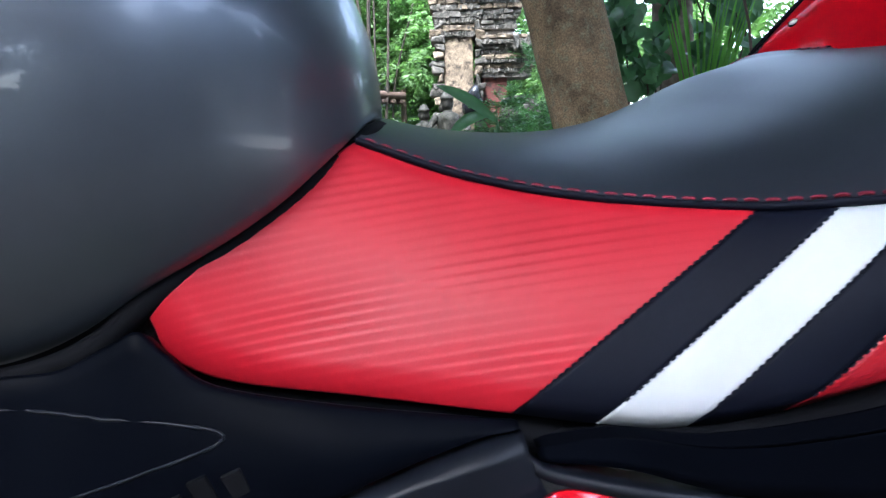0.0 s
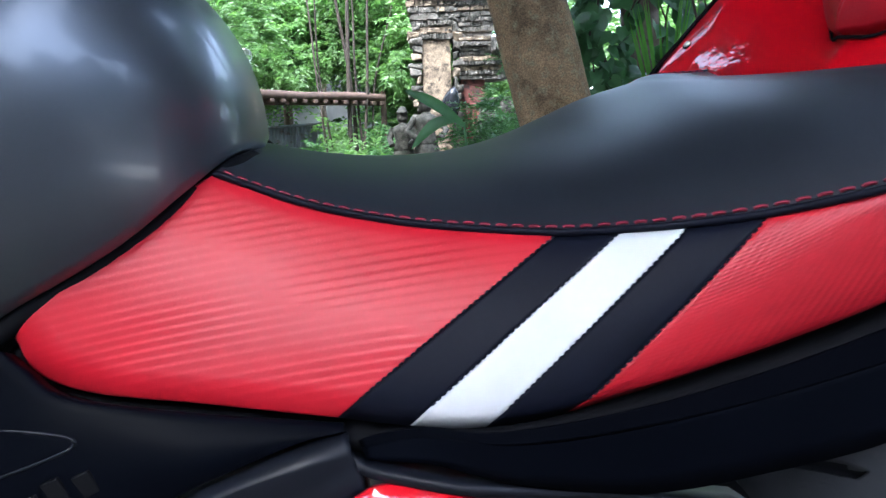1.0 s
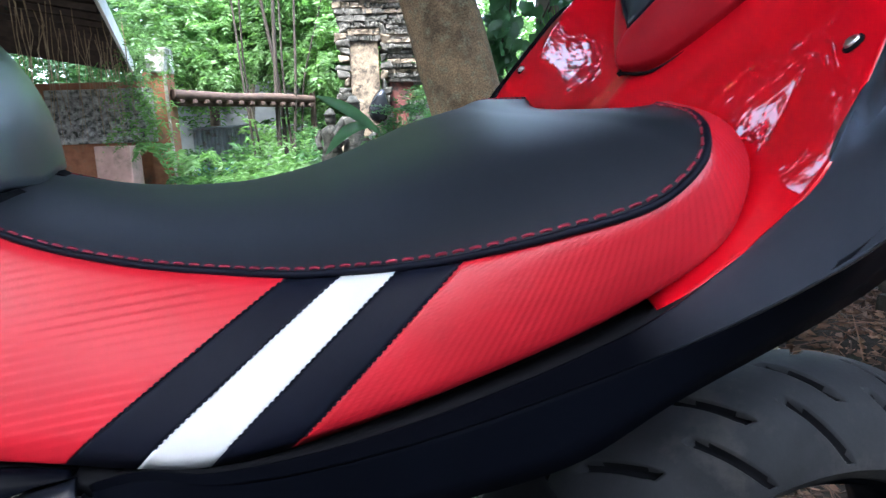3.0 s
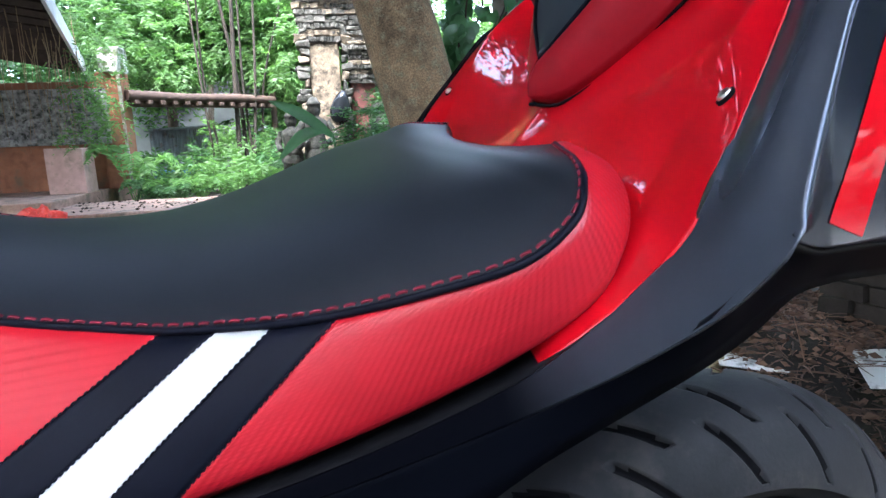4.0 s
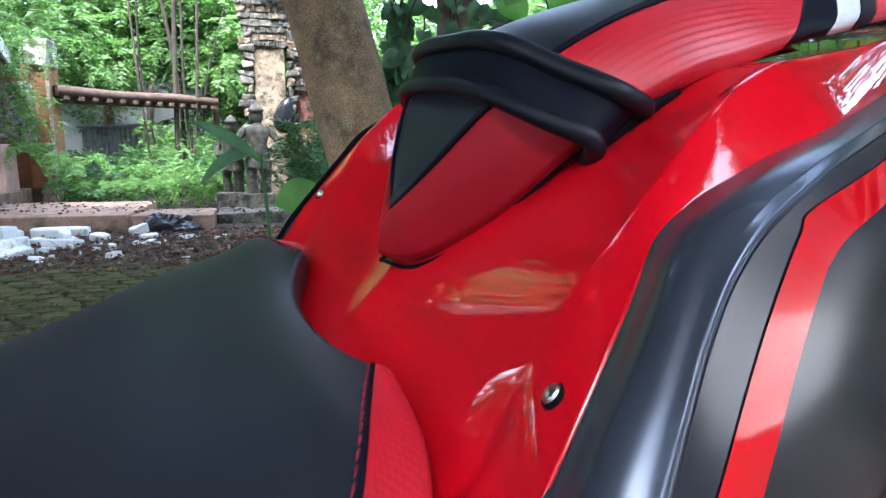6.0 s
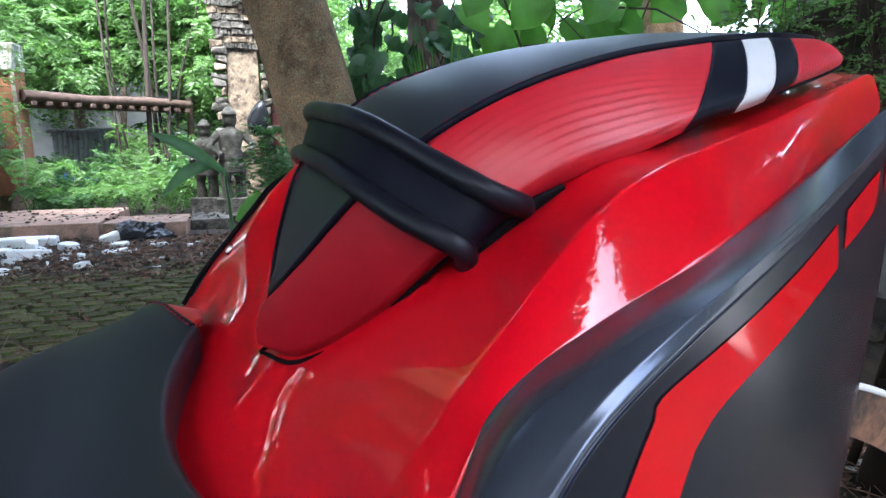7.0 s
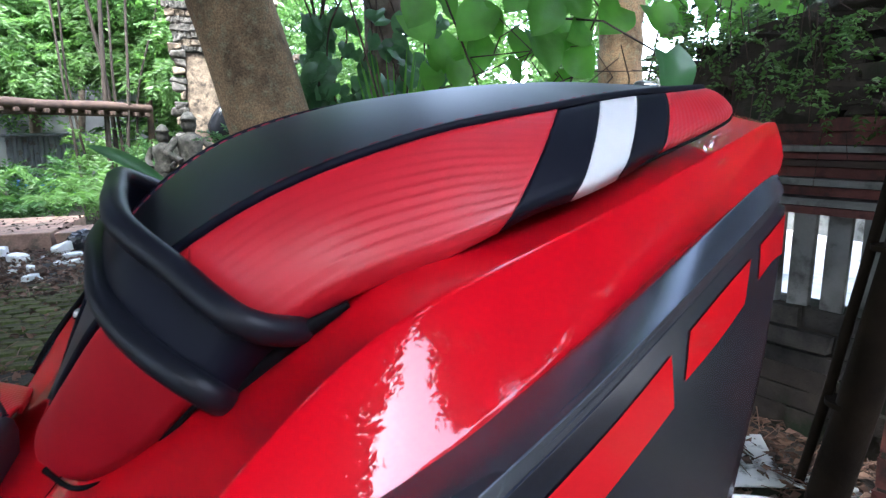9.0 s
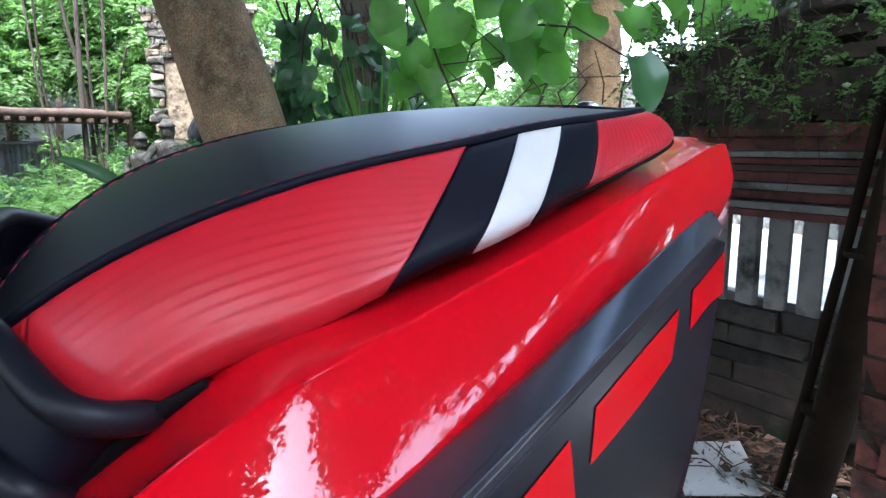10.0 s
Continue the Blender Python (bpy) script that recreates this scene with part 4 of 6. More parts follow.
def leaf_quads(geo, base, way, size, rng, wide=0.42, droop=0.3):
    """Folded diamond leaves: arrays of base points, directions and lengths."""
    k = len(base)
    way = way / (np.linalg.norm(way, axis=1, keepdims=True) + 1e-9)
    ref = rng.normal(size=(k, 3))
    ref[:, 2] *= 0.4
    sidev = np.cross(way, ref)
    sidev /= np.linalg.norm(sidev, axis=1, keepdims=True) + 1e-9
    up = np.cross(sidev, way)
    s = np.asarray(size).reshape(-1, 1) * np.ones((k, 1))
    tip = base + way * s - np.array([[0, 0, 1.0]]) * s * droop * rng.random((k, 1))
    a = base + way * s * .42 + sidev * s * wide * .5 + up * s * .10
    b = base + way * s * .42 - sidev * s * wide * .5 + up * s * .10
    start = len(geo.v)
    geo.v += np.stack([base, a, tip, b], 1).reshape(-1, 3).tolist()
    ids = start + 4 * np.arange(k)
    geo.f += np.concatenate([np.stack([ids, ids + 1, ids + 2], 1), np.stack([ids, ids + 2, ids + 3], 1)]).tolist()


def foliage(clumps, twigs, leaflets, length, size, rng, wide=0.42, sag=0.35):
    """A crown of leafy twigs in uneven clumps (x, y, z, radius), with gaps between them."""
    g = Geo()
    c = np.array(clumps, float)
    pick = rng.choice(len(c), twigs, p=c[:, 3] ** 2 / (c[:, 3] ** 2).sum())
    d = rng.normal(size=(twigs, 3))
    d /= np.linalg.norm(d, axis=1, keepdims=True)
    at = c[pick, :3] + d * (c[pick, 3] * rng.random(twigs) ** .45)[:, None] * [1, 1, .8]
    way = d + rng.normal(size=(twigs, 3)) * .6
    way[:, 2] -= sag
    way /= np.linalg.norm(way, axis=1, keepdims=True)
    ln = length * rng.uniform(.6, 1.25, twigs)
    sidev = np.cross(way, [0, 0, 1.0])
    sidev /= np.linalg.norm(sidev, axis=1, keepdims=True) + 1e-9
    for i in range(leaflets):
        f = (i + 1) / leaflets
        for sgn in (-1, 1):
            base = at + way * (ln * f)[:, None] - np.array([[0, 0, .25]]) * (ln * f * f)[:, None]
            dirs = way * .55 + sidev * sgn + rng.normal(size=(twigs, 3)) * .22
            leaf_quads(g, base, dirs, size * rng.uniform(.7, 1.25, twigs) * (1.1 - .4 * f), rng, wide)
    return g


def branchy(geo, path, radii, rng, twists=0.03, sides=12):
    """A tapered, slightly crooked limb."""
    pts = spline(path, max(8, 6 * len(path)))
    rr = np.interp(np.linspace(0, 1, len(pts)), np.linspace(0, 1, len(radii)), radii)
    geo.tube([p + rng.normal(size=3) * twists * r for p, r in zip(pts, rr)], rr, sides)


def tree(name, label, limbs, clumps, bark, leaf, twigs, leaflets, length, size, seed, wide=0.42, sag=0.35, sides=12):
    rng = np.random.default_rng(seed)
    root = holder(name, pose(*limbs[0][0][0]), label, "tree", "trees in the garden")
    inv = np.array(limbs[0][0][0])
    for path, radii in limbs:
        g = Geo()
        branchy(g, [np.array(p) - inv for p in path], radii, rng, sides=sides)
        part("trunk", g, bark, root)
    c = [(x - inv[0], y - inv[1], z - inv[2], r) for x, y, z, r in open_sky(clumps)]
    part("crown", foliage(c, twigs, leaflets, length, size, rng, wide, sag), leaf, root, "leafy crown with gaps", smooth=False)
    return root


# the smooth brown tree behind the motorcycle, with knots and a high canopy
rng = np.random.default_rng(3)
big = holder("tree", pose(1.06, 3.27, 0), "leaning smooth brown tree trunk with knots, ground rooted beside paving", "tree", "trees in the garden")
pts = spline([(0.05, 0, -.05), (-.03, 0, .15), (-.14, 0, .5), (-.285, 0, 1.0), (-.415, 0, 1.5), (-.53, 0, 1.9), (-.75, 0, 2.6), (-1.0, .1, 3.4), (-1.2, .2, 4.4)], 120)
rr = np.interp(np.linspace(0, 1, 120), [0, .06, .2, .45, .7, 1], [.30, .235, .200, .198, .185, .11])
knots = [(1.30, -2.05, .014), (1.305, -1.45, .012), (1.24, -.7, .010), (1.62, -1.9, .012), (.98, -1.3, .010), (1.12, -1.0, .008), (1.75, -1.2, .010), (.8, -2.0, .012), (1.45, -1.0, .008)]
rows = []
for p, r in zip(pts, rr):
    row = []
    for a in np.linspace(0, 2 * math.pi, 72, endpoint=False):
        d = 0.012 * noise.noise(Vector((math.cos(a) * 1.4, math.sin(a) * 1.4, p[2] * 1.2))) + .004 * noise.noise(Vector((math.cos(a) * 6, math.sin(a) * 6, p[2] * 7)))
        for kz, ka, h in knots:
            da = (a - (ka % (2 * math.pi)) + math.pi) % (2 * math.pi) - math.pi
            q = ((p[2] - kz) / .035) ** 2 + (da * r / .032) ** 2
            d += h * (math.exp(-q) * 1.5 - .9 * math.exp(-q * 7))
        row.append((p[0] + (r + d) * math.cos(a), p[1] + (r + d) * math.sin(a), p[2]))
    rows.append(row)
g = Geo().grid(rows, closed=True)
part("trunk", g, mat_bark, big, "smooth brown trunk with knots")
g = Geo()
branchy(g, [(-.62, 0, 2.2), (-.1, .3, 3.0), (.5, .4, 3.9), (1.0, .2, 4.6)], [.10, .08, .06, .03], rng)
part("limb", g, mat_bark, big)
g = Geo()
branchy(g, [(-.9, .05, 3.1), (-1.6, -.6, 3.8), (-2.2, -1.4, 4.3)], [.09, .06, .03], rng)
part("limb", g, mat_bark, big)
# unseen crown: clumps and cuts are placed to shape light and reflections
canopy = [(rng.uniform(-5.5, 3.6), rng.uniform(-5.2, 1.2), rng.uniform(3.5, 5.0), rng.uniform(.5, 1.0)) for _ in range(86)]
canopy = [q for q in canopy if (-3.5 < q[0] or q[1] < -2.6) and q[0] < 2.7 and not (q[0] < -2.4 and q[1] > -.5) and not (q[0] > .9 and q[1] > -1.5)]
canopy += [(rng.uniform(-5.2, -1.9), rng.uniform(1.2, 3.3), rng.uniform(-.1, 1.5) + 3.1, rng.uniform(.4, .7)) for _ in range(17)]
canopy += [(rng.uniform(1.6, 4.2), rng.uniform(-3.6, -.6), rng.uniform(2.9, 4.6), rng.uniform(.35, .6)) for _ in range(26)]
canopy = [(x - 1.06, y - 3.27, z, r) for x, y, z, r in open_sky([(x + 1.06, y + 3.27, z, r) for x, y, z, r in canopy])]
part("crown", foliage(canopy, 25000, 4, .34, .19, rng, .55), mat_leafc, big, "high leafy canopy out of view, its clumps and gaps set for the reflections", smooth=False)


def stems(x, y, h, lean, r, seed):
    q = np.random.default_rng(seed)
    return ([(x, y, 0), (x + lean * .3, y, h * .35), (x + lean * .7 + q.normal() * .16, y + q.normal() * .1, h * .7), (x + lean, y, h)], [r, r * .8, r * .6, r * .3])


def cloud(n, box, r, seed):
    q = np.random.default_rng(seed)
    return [(q.uniform(*box[0]), q.uniform(*box[1]), q.uniform(*box[2]), q.uniform(*r)) for _ in range(n)]


tree("tree", "slender light-barked trees with bright feathery foliage", [stems(-1.66, 11.0, 5, -.45, .024, 1), stems(-1.30, 11.0, 5, .12, .046, 2), stems(-1.55, 11.2, 5.5, -.8, .022, 3), stems(-1.12, 11.1, 5, .55, .030, 4), stems(-1.20, 11.2, 5, -.15, .040, 5), stems(-1.05, 11.15, 5, -.35, .026, 63), stems(-.95, 11.3, 5, .35, .022, 68)],
     cloud(38, ((-3.2, .7), (11.4, 13.5), (2.05, 4.2)), (.35, .8), 5), mat_stem, mat_leaf, 4600, 6, .40, .135, 6)
tree("tree", "tall dense tree with dark green feathery leaves", [stems(-3.2, 14.5, 7, .4, .12, 7), stems(-2.6, 15, 6, .8, .08, 8)],
     cloud(72, ((-9, 1.5), (13.5, 18), (.9, 8.5)), (.7, 1.3), 9), mat_bark2, mat_leaf2, 8600, 5, .45, .16, 10)
tree("tree", "light green tree behind the gate", [stems(.7, 12.5, 5, -.2, .09, 11)], cloud(26, ((-.6, 3.2), (11.5, 14), (1.2, 4.2)), (.5, 1.0), 12), mat_bark2, mat_leaf, 3400, 5, .38, .14, 13)
tree("tree", "far leafy tree against the bright sky", [stems(4.5, 11, 6, .3, .14, 14)], cloud(26, ((2.4, 9), (8.5, 13), (1.4, 4.2)), (.5, .95), 15), mat_bark2, mat_leaf, 2000, 5, .42, .19, 16)
tree("tree", "dark furrowed trunk wrapped in climbing stems", [([(1.62, 4.25, 0), (1.56, 4.22, 1.0), (1.50, 4.2, 2.0), (1.45, 4.2, 3.4)], [.15, .125, .12, .10])],
     cloud(14, ((.6, 2.9), (3.8, 5.4), (3.2, 5.4)), (.4, .7), 17), mat_bark2, mat_leaf2, 900, 5, .3, .11, 18)
tree("tree", "pale brown trunk behind the old wall", [([(3.45, 4.35, 0), (3.36, 4.3, 1.2), (3.33, 4.3, 2.2), (3.3, 4.3, 3.6)], [.19, .165, .155, .12])],
     cloud(16, ((2.0, 3.9), (3.6, 5.2), (2.4, 5.0)), (.4, .7), 19), mat_bark, mat_leaf, 900, 5, .3, .12, 20)
# unseen trees, added to block side light and darken low reflections
tree("tree", "unseen dark trees added on the open side to shade and darken reflections", [stems(-4.5, -4.5, 6, .4, .14, 21), stems(-1.5, -5.5, 6, -.4, .16, 22)],
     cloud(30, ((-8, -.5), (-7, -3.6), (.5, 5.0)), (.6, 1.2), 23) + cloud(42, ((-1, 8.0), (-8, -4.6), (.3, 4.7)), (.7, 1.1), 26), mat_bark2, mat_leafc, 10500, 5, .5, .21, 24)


# these two are added out of view, to cover sky in the reflections
tree("tree", "unseen tree added over the garden to block sky in reflections", [stems(-6.5, 5.0, 7.5, 1.5, .2, 27)], [q for q in cloud(46, ((-9.5, 1.8), (1.0, 5.6), (5.0, 7.0)), (.7, 1.2), 28) if not (-4.6 < q[0] < .2 and q[1] > 2.2)] + cloud(37, ((-9.8, -4.7), (5.2, 10.5), (3.2, 8.8)), (.6, 1.05), 44), mat_bark2, mat_leafc, 9500, 4, .5, .26, 29, .55)
tree("tree", "mostly unseen tall trees added to close the pavilion side and darken reflections", [stems(-9.5, -1, 7, .4, .18, 31), stems(-10, 4, 7, .4, .18, 32)], cloud(56, ((-12, -7.5), (-5, 12), (.8, 9.5)), (.8, 1.5), 33), mat_bark2, mat_leafc, 6500, 5, .55, .26, 34)


# the trees from here on are added, mostly out of view, to shape reflections
tree("tree", "mostly unseen row of trees added across the lane to shape reflections", [stems(10.5, -5, 6, .3, .16, 35), stems(11, -1, 6, -.3, .18, 36), stems(10.5, 3, 6, .2, .16, 37)],
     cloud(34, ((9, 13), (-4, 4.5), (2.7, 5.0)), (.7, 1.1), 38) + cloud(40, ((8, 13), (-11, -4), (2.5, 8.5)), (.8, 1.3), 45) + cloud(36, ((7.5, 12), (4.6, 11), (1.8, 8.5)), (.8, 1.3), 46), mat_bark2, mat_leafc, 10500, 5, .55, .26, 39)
tree("tree", "unseen airy tree added over the paving to fleck the sky reflections", [stems(-4.6, 6.0, 6.5, .8, .06, 55)], cloud(24, ((-4.6, .4), (2.0, 6.0), (4.6, 7.0)), (.5, .9), 56), mat_bark2, mat_leafc, 900, 4, .32, .15, 57, .5)
tree("tree", "unseen low trees added to darken reflections near the horizon", [stems(13.5, -3, 2.4, .2, .08, 59), stems(13.6, 2, 2.4, .2, .08, 60)], cloud(44, ((12.6, 14.5), (-9, 9), (.2, 2.5)), (.6, 1.0), 61), mat_bark2, mat_leafc, 4200, 5, .5, .24, 62)
tree("tree", "unseen airy tree added to break up the tail's sky reflections", [stems(6.6, 1.2, 6, .3, .06, 51), stems(6.8, -1.0, 6, .2, .05, 52)], cloud(11, ((5.8, 7.8), (-3.4, 2.6), (2.7, 5.6)), (.35, .65), 53) + cloud(14, ((5.8, 7.8), (.7, 3.8), (1.7, 2.6)), (.35, .55), 64) + cloud(15, ((5.2, 7.2), (-1.3, 3.0), (3.3, 5.4)), (.4, .7), 66) + cloud(7, ((5.6, 6.8), (-1.3, .4), (4.0, 5.2)), (.5, .7), 67), mat_bark2, mat_leafc, 6000, 4, .28, .11, 54, .5)
tree("tree", "mostly unseen tall trees added far behind to cover sky in reflections", [stems(-6, 17.5, 10, .5, .2, 47), stems(0, 18, 10, -.5, .2, 48)], cloud(50, ((-11, 4.5), (15.5, 19), (5, 11)), (.9, 1.5), 49) + cloud(26, ((-15, -8), (11, 16), (.5, 5.5)), (.9, 1.4), 58), mat_bark2, mat_leaf2, 7000, 5, .55, .28, 50)


def bush(name, label, cat, clumps, twigs, leaflets, length, size, mat, seed, wide=.35, sag=-.2, group="", rooted=True):
    q = np.random.default_rng(seed)
    x, y = np.mean([c[0] for c in clumps]), np.mean([c[1] for c in clumps])
    root = holder(name, pose(x, y, 0), label, cat, group)
    for c in clumps:
        g = foliage([(c[0] - x, c[1] - y, c[2], c[3])], max(6, twigs // len(clumps)), leaflets, length, size, q, wide, sag)
        tagged(part("frond_clump", g, mat, root, smooth=False), kind="stuff")
        if rooted:
            px, py = c[0] - x + q.normal() * .08, c[1] - y + q.normal() * .08
            part("stalk", Geo().tube([(px, py, -.02), (px + q.normal() * .06, py, c[2] * .6), (c[0] - x, c[1] - y, c[2] + c[3] * .4)], [.009, .007, .003], 5), mat, root)
    return root


for k, (x0, x1, y0, y1, z1, n, tw, mat) in enumerate(((-2.6, -1.6, 9.4, 10.8, .62, 9, 110, mat_leaf2), (-1.6, -.7, 9.2, 10.6, .50, 8, 90, mat_leaf), (-.8, .1, 9.2, 10.8, .72, 8, 110, mat_leaf2),
                                                      (-2.1, -1.0, 10.8, 12.5, 1.0, 8, 130, mat_leaf), (-1.2, .4, 11, 12.6, 1.1, 9, 160, mat_leaf), (.7, 1.6, 6.3, 7.4, .9, 6, 150, mat_leaf2))):
    bush("fern_bush", "bright green feathery undergrowth growing from the soil", "bush", cloud(n, ((x0, x1), (y0, y1), (.15, z1)), (.18, .36), 40 + k), tw, 9, .36, .11, mat, 60 + k, group="undergrowth")


def fern(x, y, fronds, reach, rise, mat, seed):
    """A clump of arching fronds, each a midrib with paired leaflets that shrink to the tip."""
    q = np.random.default_rng(seed)
    root = holder("fern", pose(x, y, 0), "bright fern with arching feathered fronds rooted in the soil", "fern", "undergrowth")
    for k in range(fronds):
        a = 2 * math.pi * (k + q.uniform(-.3, .3)) / fronds
        far, up = reach * q.uniform(.7, 1.2), rise * q.uniform(.7, 1.2)
        rib = spline([(0, 0, 0), (.30 * far * math.cos(a), .30 * far * math.sin(a), .70 * up), (.68 * far * math.cos(a), .68 * far * math.sin(a), up), (far * math.cos(a), far * math.sin(a), .78 * up)], 22)
        g = Geo().tube([tuple(p) for p in rib], [.006 - .0045 * i / 21 for i in range(22)], 5)
        side = np.array([-math.sin(a), math.cos(a), 0])
        along = np.gradient(rib, axis=0)
        along /= np.linalg.norm(along, axis=1, keepdims=True)
        for hand in (-1, 1):
            keep = np.arange(4, 22)
            way = hand * side + along[keep] * .55 + q.normal(size=(len(keep), 3)) * .06
            leaf_quads(g, rib[keep], way, reach * .26 * np.sin(np.pi * np.clip((keep - 1) / 22, .05, .97)) ** .8, q, .34, .25)
        part("frond", g, mat, root, smooth=False)


for k, (x, y, n, reach, rise, mat) in enumerate(((-2.45, 9.1, 9, .62, .75, mat_leaf), (-2.05, 9.3, 8, .55, .50, mat_leaf), (-1.55, 9.0, 9, .55, .42, mat_leaf), (-1.15, 9.25, 8, .60, .55, mat_leaf), (-.75, 9.0, 8, .50, .46, mat_leaf),
                                                  (-1.8, 8.85, 7, .42, .30, mat_leaf2), (-.45, 9.2, 7, .5, .6, mat_leaf2), (-2.25, 8.95, 7, .45, .35, mat_leaf2))):
    fern(x, y, n, reach, rise, mat, 90 + k)


# ---- paving, steps, pavilion and gate ----
def slab(name, lo, hi, mat, label, cat, kind="", group="", bevel=.012, jitter=0.0, seed=0):
    c = [(a + b) / 2 for a, b in zip(lo, hi)]
    g = Geo().box([a - m for a, m in zip(lo, c)], [b - m for b, m in zip(hi, c)], None, jitter, random.Random(seed))
    ob = thing(name, g, mat, label, cat, group, kind, smooth=False, bevel=bevel)
    ob.location = c
    return ob


slab("stone_slab", (-3.0, 7.05, -.05), (-1.20, 8.55, .17), mat_step, "long reddish stone step slab strewn with dead leaves", "slab", group="garden steps", jitter=.015, seed=1)
slab("stone_slab", (-1.15, 7.02, -.05), (-.38, 7.75, .165), mat_step, "short reddish stone slab beside the long one", "slab", group="garden steps", jitter=.02, seed=2)
slab("stone_slab", (-.38, 7.5, -.05), (.5, 8.05, .13), mat_stone, "grey mossy stone step before the statues", "slab", group="garden steps", jitter=.02, seed=3)
slab("pavilion_floor", (-8.0, 7.7, -.05), (-2.95, 11.5, .26), mat_step, "low reddish stone pavilion floor", "floor", "structure", jitter=.01, seed=4)
slab("pink_block", (-3.43, 8.85, .26), (-2.96, 9.25, .86), mat_pink, "pinkish stone block standing on the pavilion floor", "stone block", jitter=.006, seed=5)

pav = holder("pavilion", pose(-3.44, 9.6, 0.26), "old brick pavilion with carved stone relief and timber roof", "pavilion")
part("wall", Geo().box((-4.5, .0, 0), (.55, .35, 1.50)), mat_brick, pav, "orange brick wall", smooth=False, bevel=.01)
part("corner_pillar", Geo().box((.52, -.06, 0), (.83, .38, 1.62)), mat_brick, pav, "orange brick corner pillar", smooth=False, bevel=.012)
part("pillar_edge", Geo().box((.815, -.10, 0), (.85, -.02, 1.62), None, .010, random.Random(2)), mat_edge, pav, "pale rendered edge", smooth=False, bevel=.008)
part("pillar_cap", Geo().box((.62, -.10, 1.62), (.86, .30, 1.94), None, .03, random.Random(4)), mat_capital, pav, "mossy whitewashed capital", smooth=False, bevel=.02)
fr_g = Geo()
for lo, hi in (((-.82, -.10, .64), (.64, -.02, .73)), ((-.82, -.10, 1.30), (.64, -.02, 1.40)), ((.54, -.10, .73), (.64, -.02, 1.30)), ((-.82, -.10, .73), (-.70, -.02, 1.30))):
    fr_g.box(lo, hi)
part("relief_frame", fr_g, mat_relief, pav, "grey stone frame", smooth=False, bevel=.012)
def carved(x, z):
    """Depth of the worn figures and scrolls of the relief."""
    a = noise.noise(Vector((x * 8, z * 8, 1))) + .7 * noise.noise(Vector((x * 19, z * 19, 5)))
    return max(0, min(1, (a + .12) * 5)) * (.7 + .3 * noise.noise(Vector((x * 40, z * 40, 9))))


rel = [[(x, -.022 - .055 * carved(x, z), z) for x in np.linspace(-.70, .54, 170)] for z in np.linspace(.73, 1.30, 90)]
part("relief", Geo().grid(rel), mat_relief, pav, "carved grey stone relief", smooth=True, solid=.03, offset=1)
part("relief_frame", Geo().box((-2.4, -.10, .62), (-1.1, -.02, 1.42)), mat_relief, pav, "grey stone panel", smooth=False, bevel=.02)
EAVE0, EAVE1 = Vector((.30, .15, 1.70)), Vector((1.55, -4.2, 1.95))
BACK0, BACK1 = Vector((-5.0, .15, 2.75)), Vector((-4.5, -4.2, 3.0))
part("roof", Geo().grid([[BACK0, EAVE0], [BACK1, EAVE1]]), mat_dwood, pav, "dark tiled roof over rafters", smooth=False, solid=.07, offset=1, out=(0, 0, 1))
for k in range(13):
    f = (k + .5) / 13
    p, q = BACK0.lerp(BACK1, f), EAVE0.lerp(EAVE1, f)
    part("rafter", Geo().tube([p - Vector((0, 0, .05)), q - Vector((0, 0, .05))], .045, 4), mat_dwood, pav, smooth=False)
for k in range(10):
    f = (k + .3) / 10
    p, q = BACK0.lerp(EAVE0, f), BACK1.lerp(EAVE1, f)
    part("batten", Geo().tube([p - Vector((0, 0, .015)), q - Vector((0, 0, .015))], .022, 4), mat_wood, pav, smooth=False)
g = Geo().grid([[EAVE0 + Vector((.02, 0, -.10)), EAVE1 + Vector((.02, 0, -.10))], [EAVE0 + Vector((.02, 0, .10)), EAVE1 + Vector((.02, 0, .10))]])
part("fascia", g, mat_plaster, pav, "peeling white fascia board", smooth=False, solid=.03)
rng = np.random.default_rng(8)
g = Geo()
for k in range(46):
    x, y, z = rng.normal(-2.78, .20), rng.uniform(5.8, 8.8), rng.uniform(2.1, 2.4)
    end = rng.uniform(.7, 1.75)
    sway = rng.normal() * .05
    g.tube([(x, y, z), (x + rng.normal() * .025, y, z * .7 + end * .3), (x + sway * .6 + rng.normal() * .02, y, z * .35 + end * .65), (x + sway, y + rng.normal() * .04, end)], [.0055, .0045, .0035, .0015], 4)
thing("hanging_roots", g, mat_root, "pale dry roots hanging from the pavilion eave", "roots", kind="stuff")
bush("climbing_vine", "leafy vine climbing over the pavilion pillar and eave", "vine", [(-2.75, 9.35, 1.7, .3), (-2.9, 9.2, 1.3, .25), (-2.65, 9.45, 2.1, .28), (-3.0, 9.0, 1.0, .22), (-2.6, 8.6, 2.25, .22), (-2.55, 7.9, 2.3, .2), (-2.62, 9.3, 1.15, .16), (-2.88, 9.3, 1.95, .22), (-3.05, 9.25, 1.6, .22), (-3.1, 9.3, 2.05, .2), (-2.70, 9.2, 1.45, .14)], 240, 6, .22, .07, mat_leaf, 81, sag=.3, rooted=False)

beam = holder("timber_beam", pose(-2.62, 9.72, 1.52), "long weathered timber beam on cross slats, spanning from the pavilion pillar to a post", "beam")
end = Vector((1.86, 1.75, -.03))
side_way = Vector((end.y, -end.x, 0)).normalized()
for k in range(2):
    o = side_way * (.09 * k) + Vector((0, 0, .05))
    part("pole", Geo().tube([o, o + end * .35 + Vector((0, 0, -.02)), o + end * .7 + Vector((0, 0, .01)), o + end], [.075, .07, .07, .062], 10), mat_wood, beam)
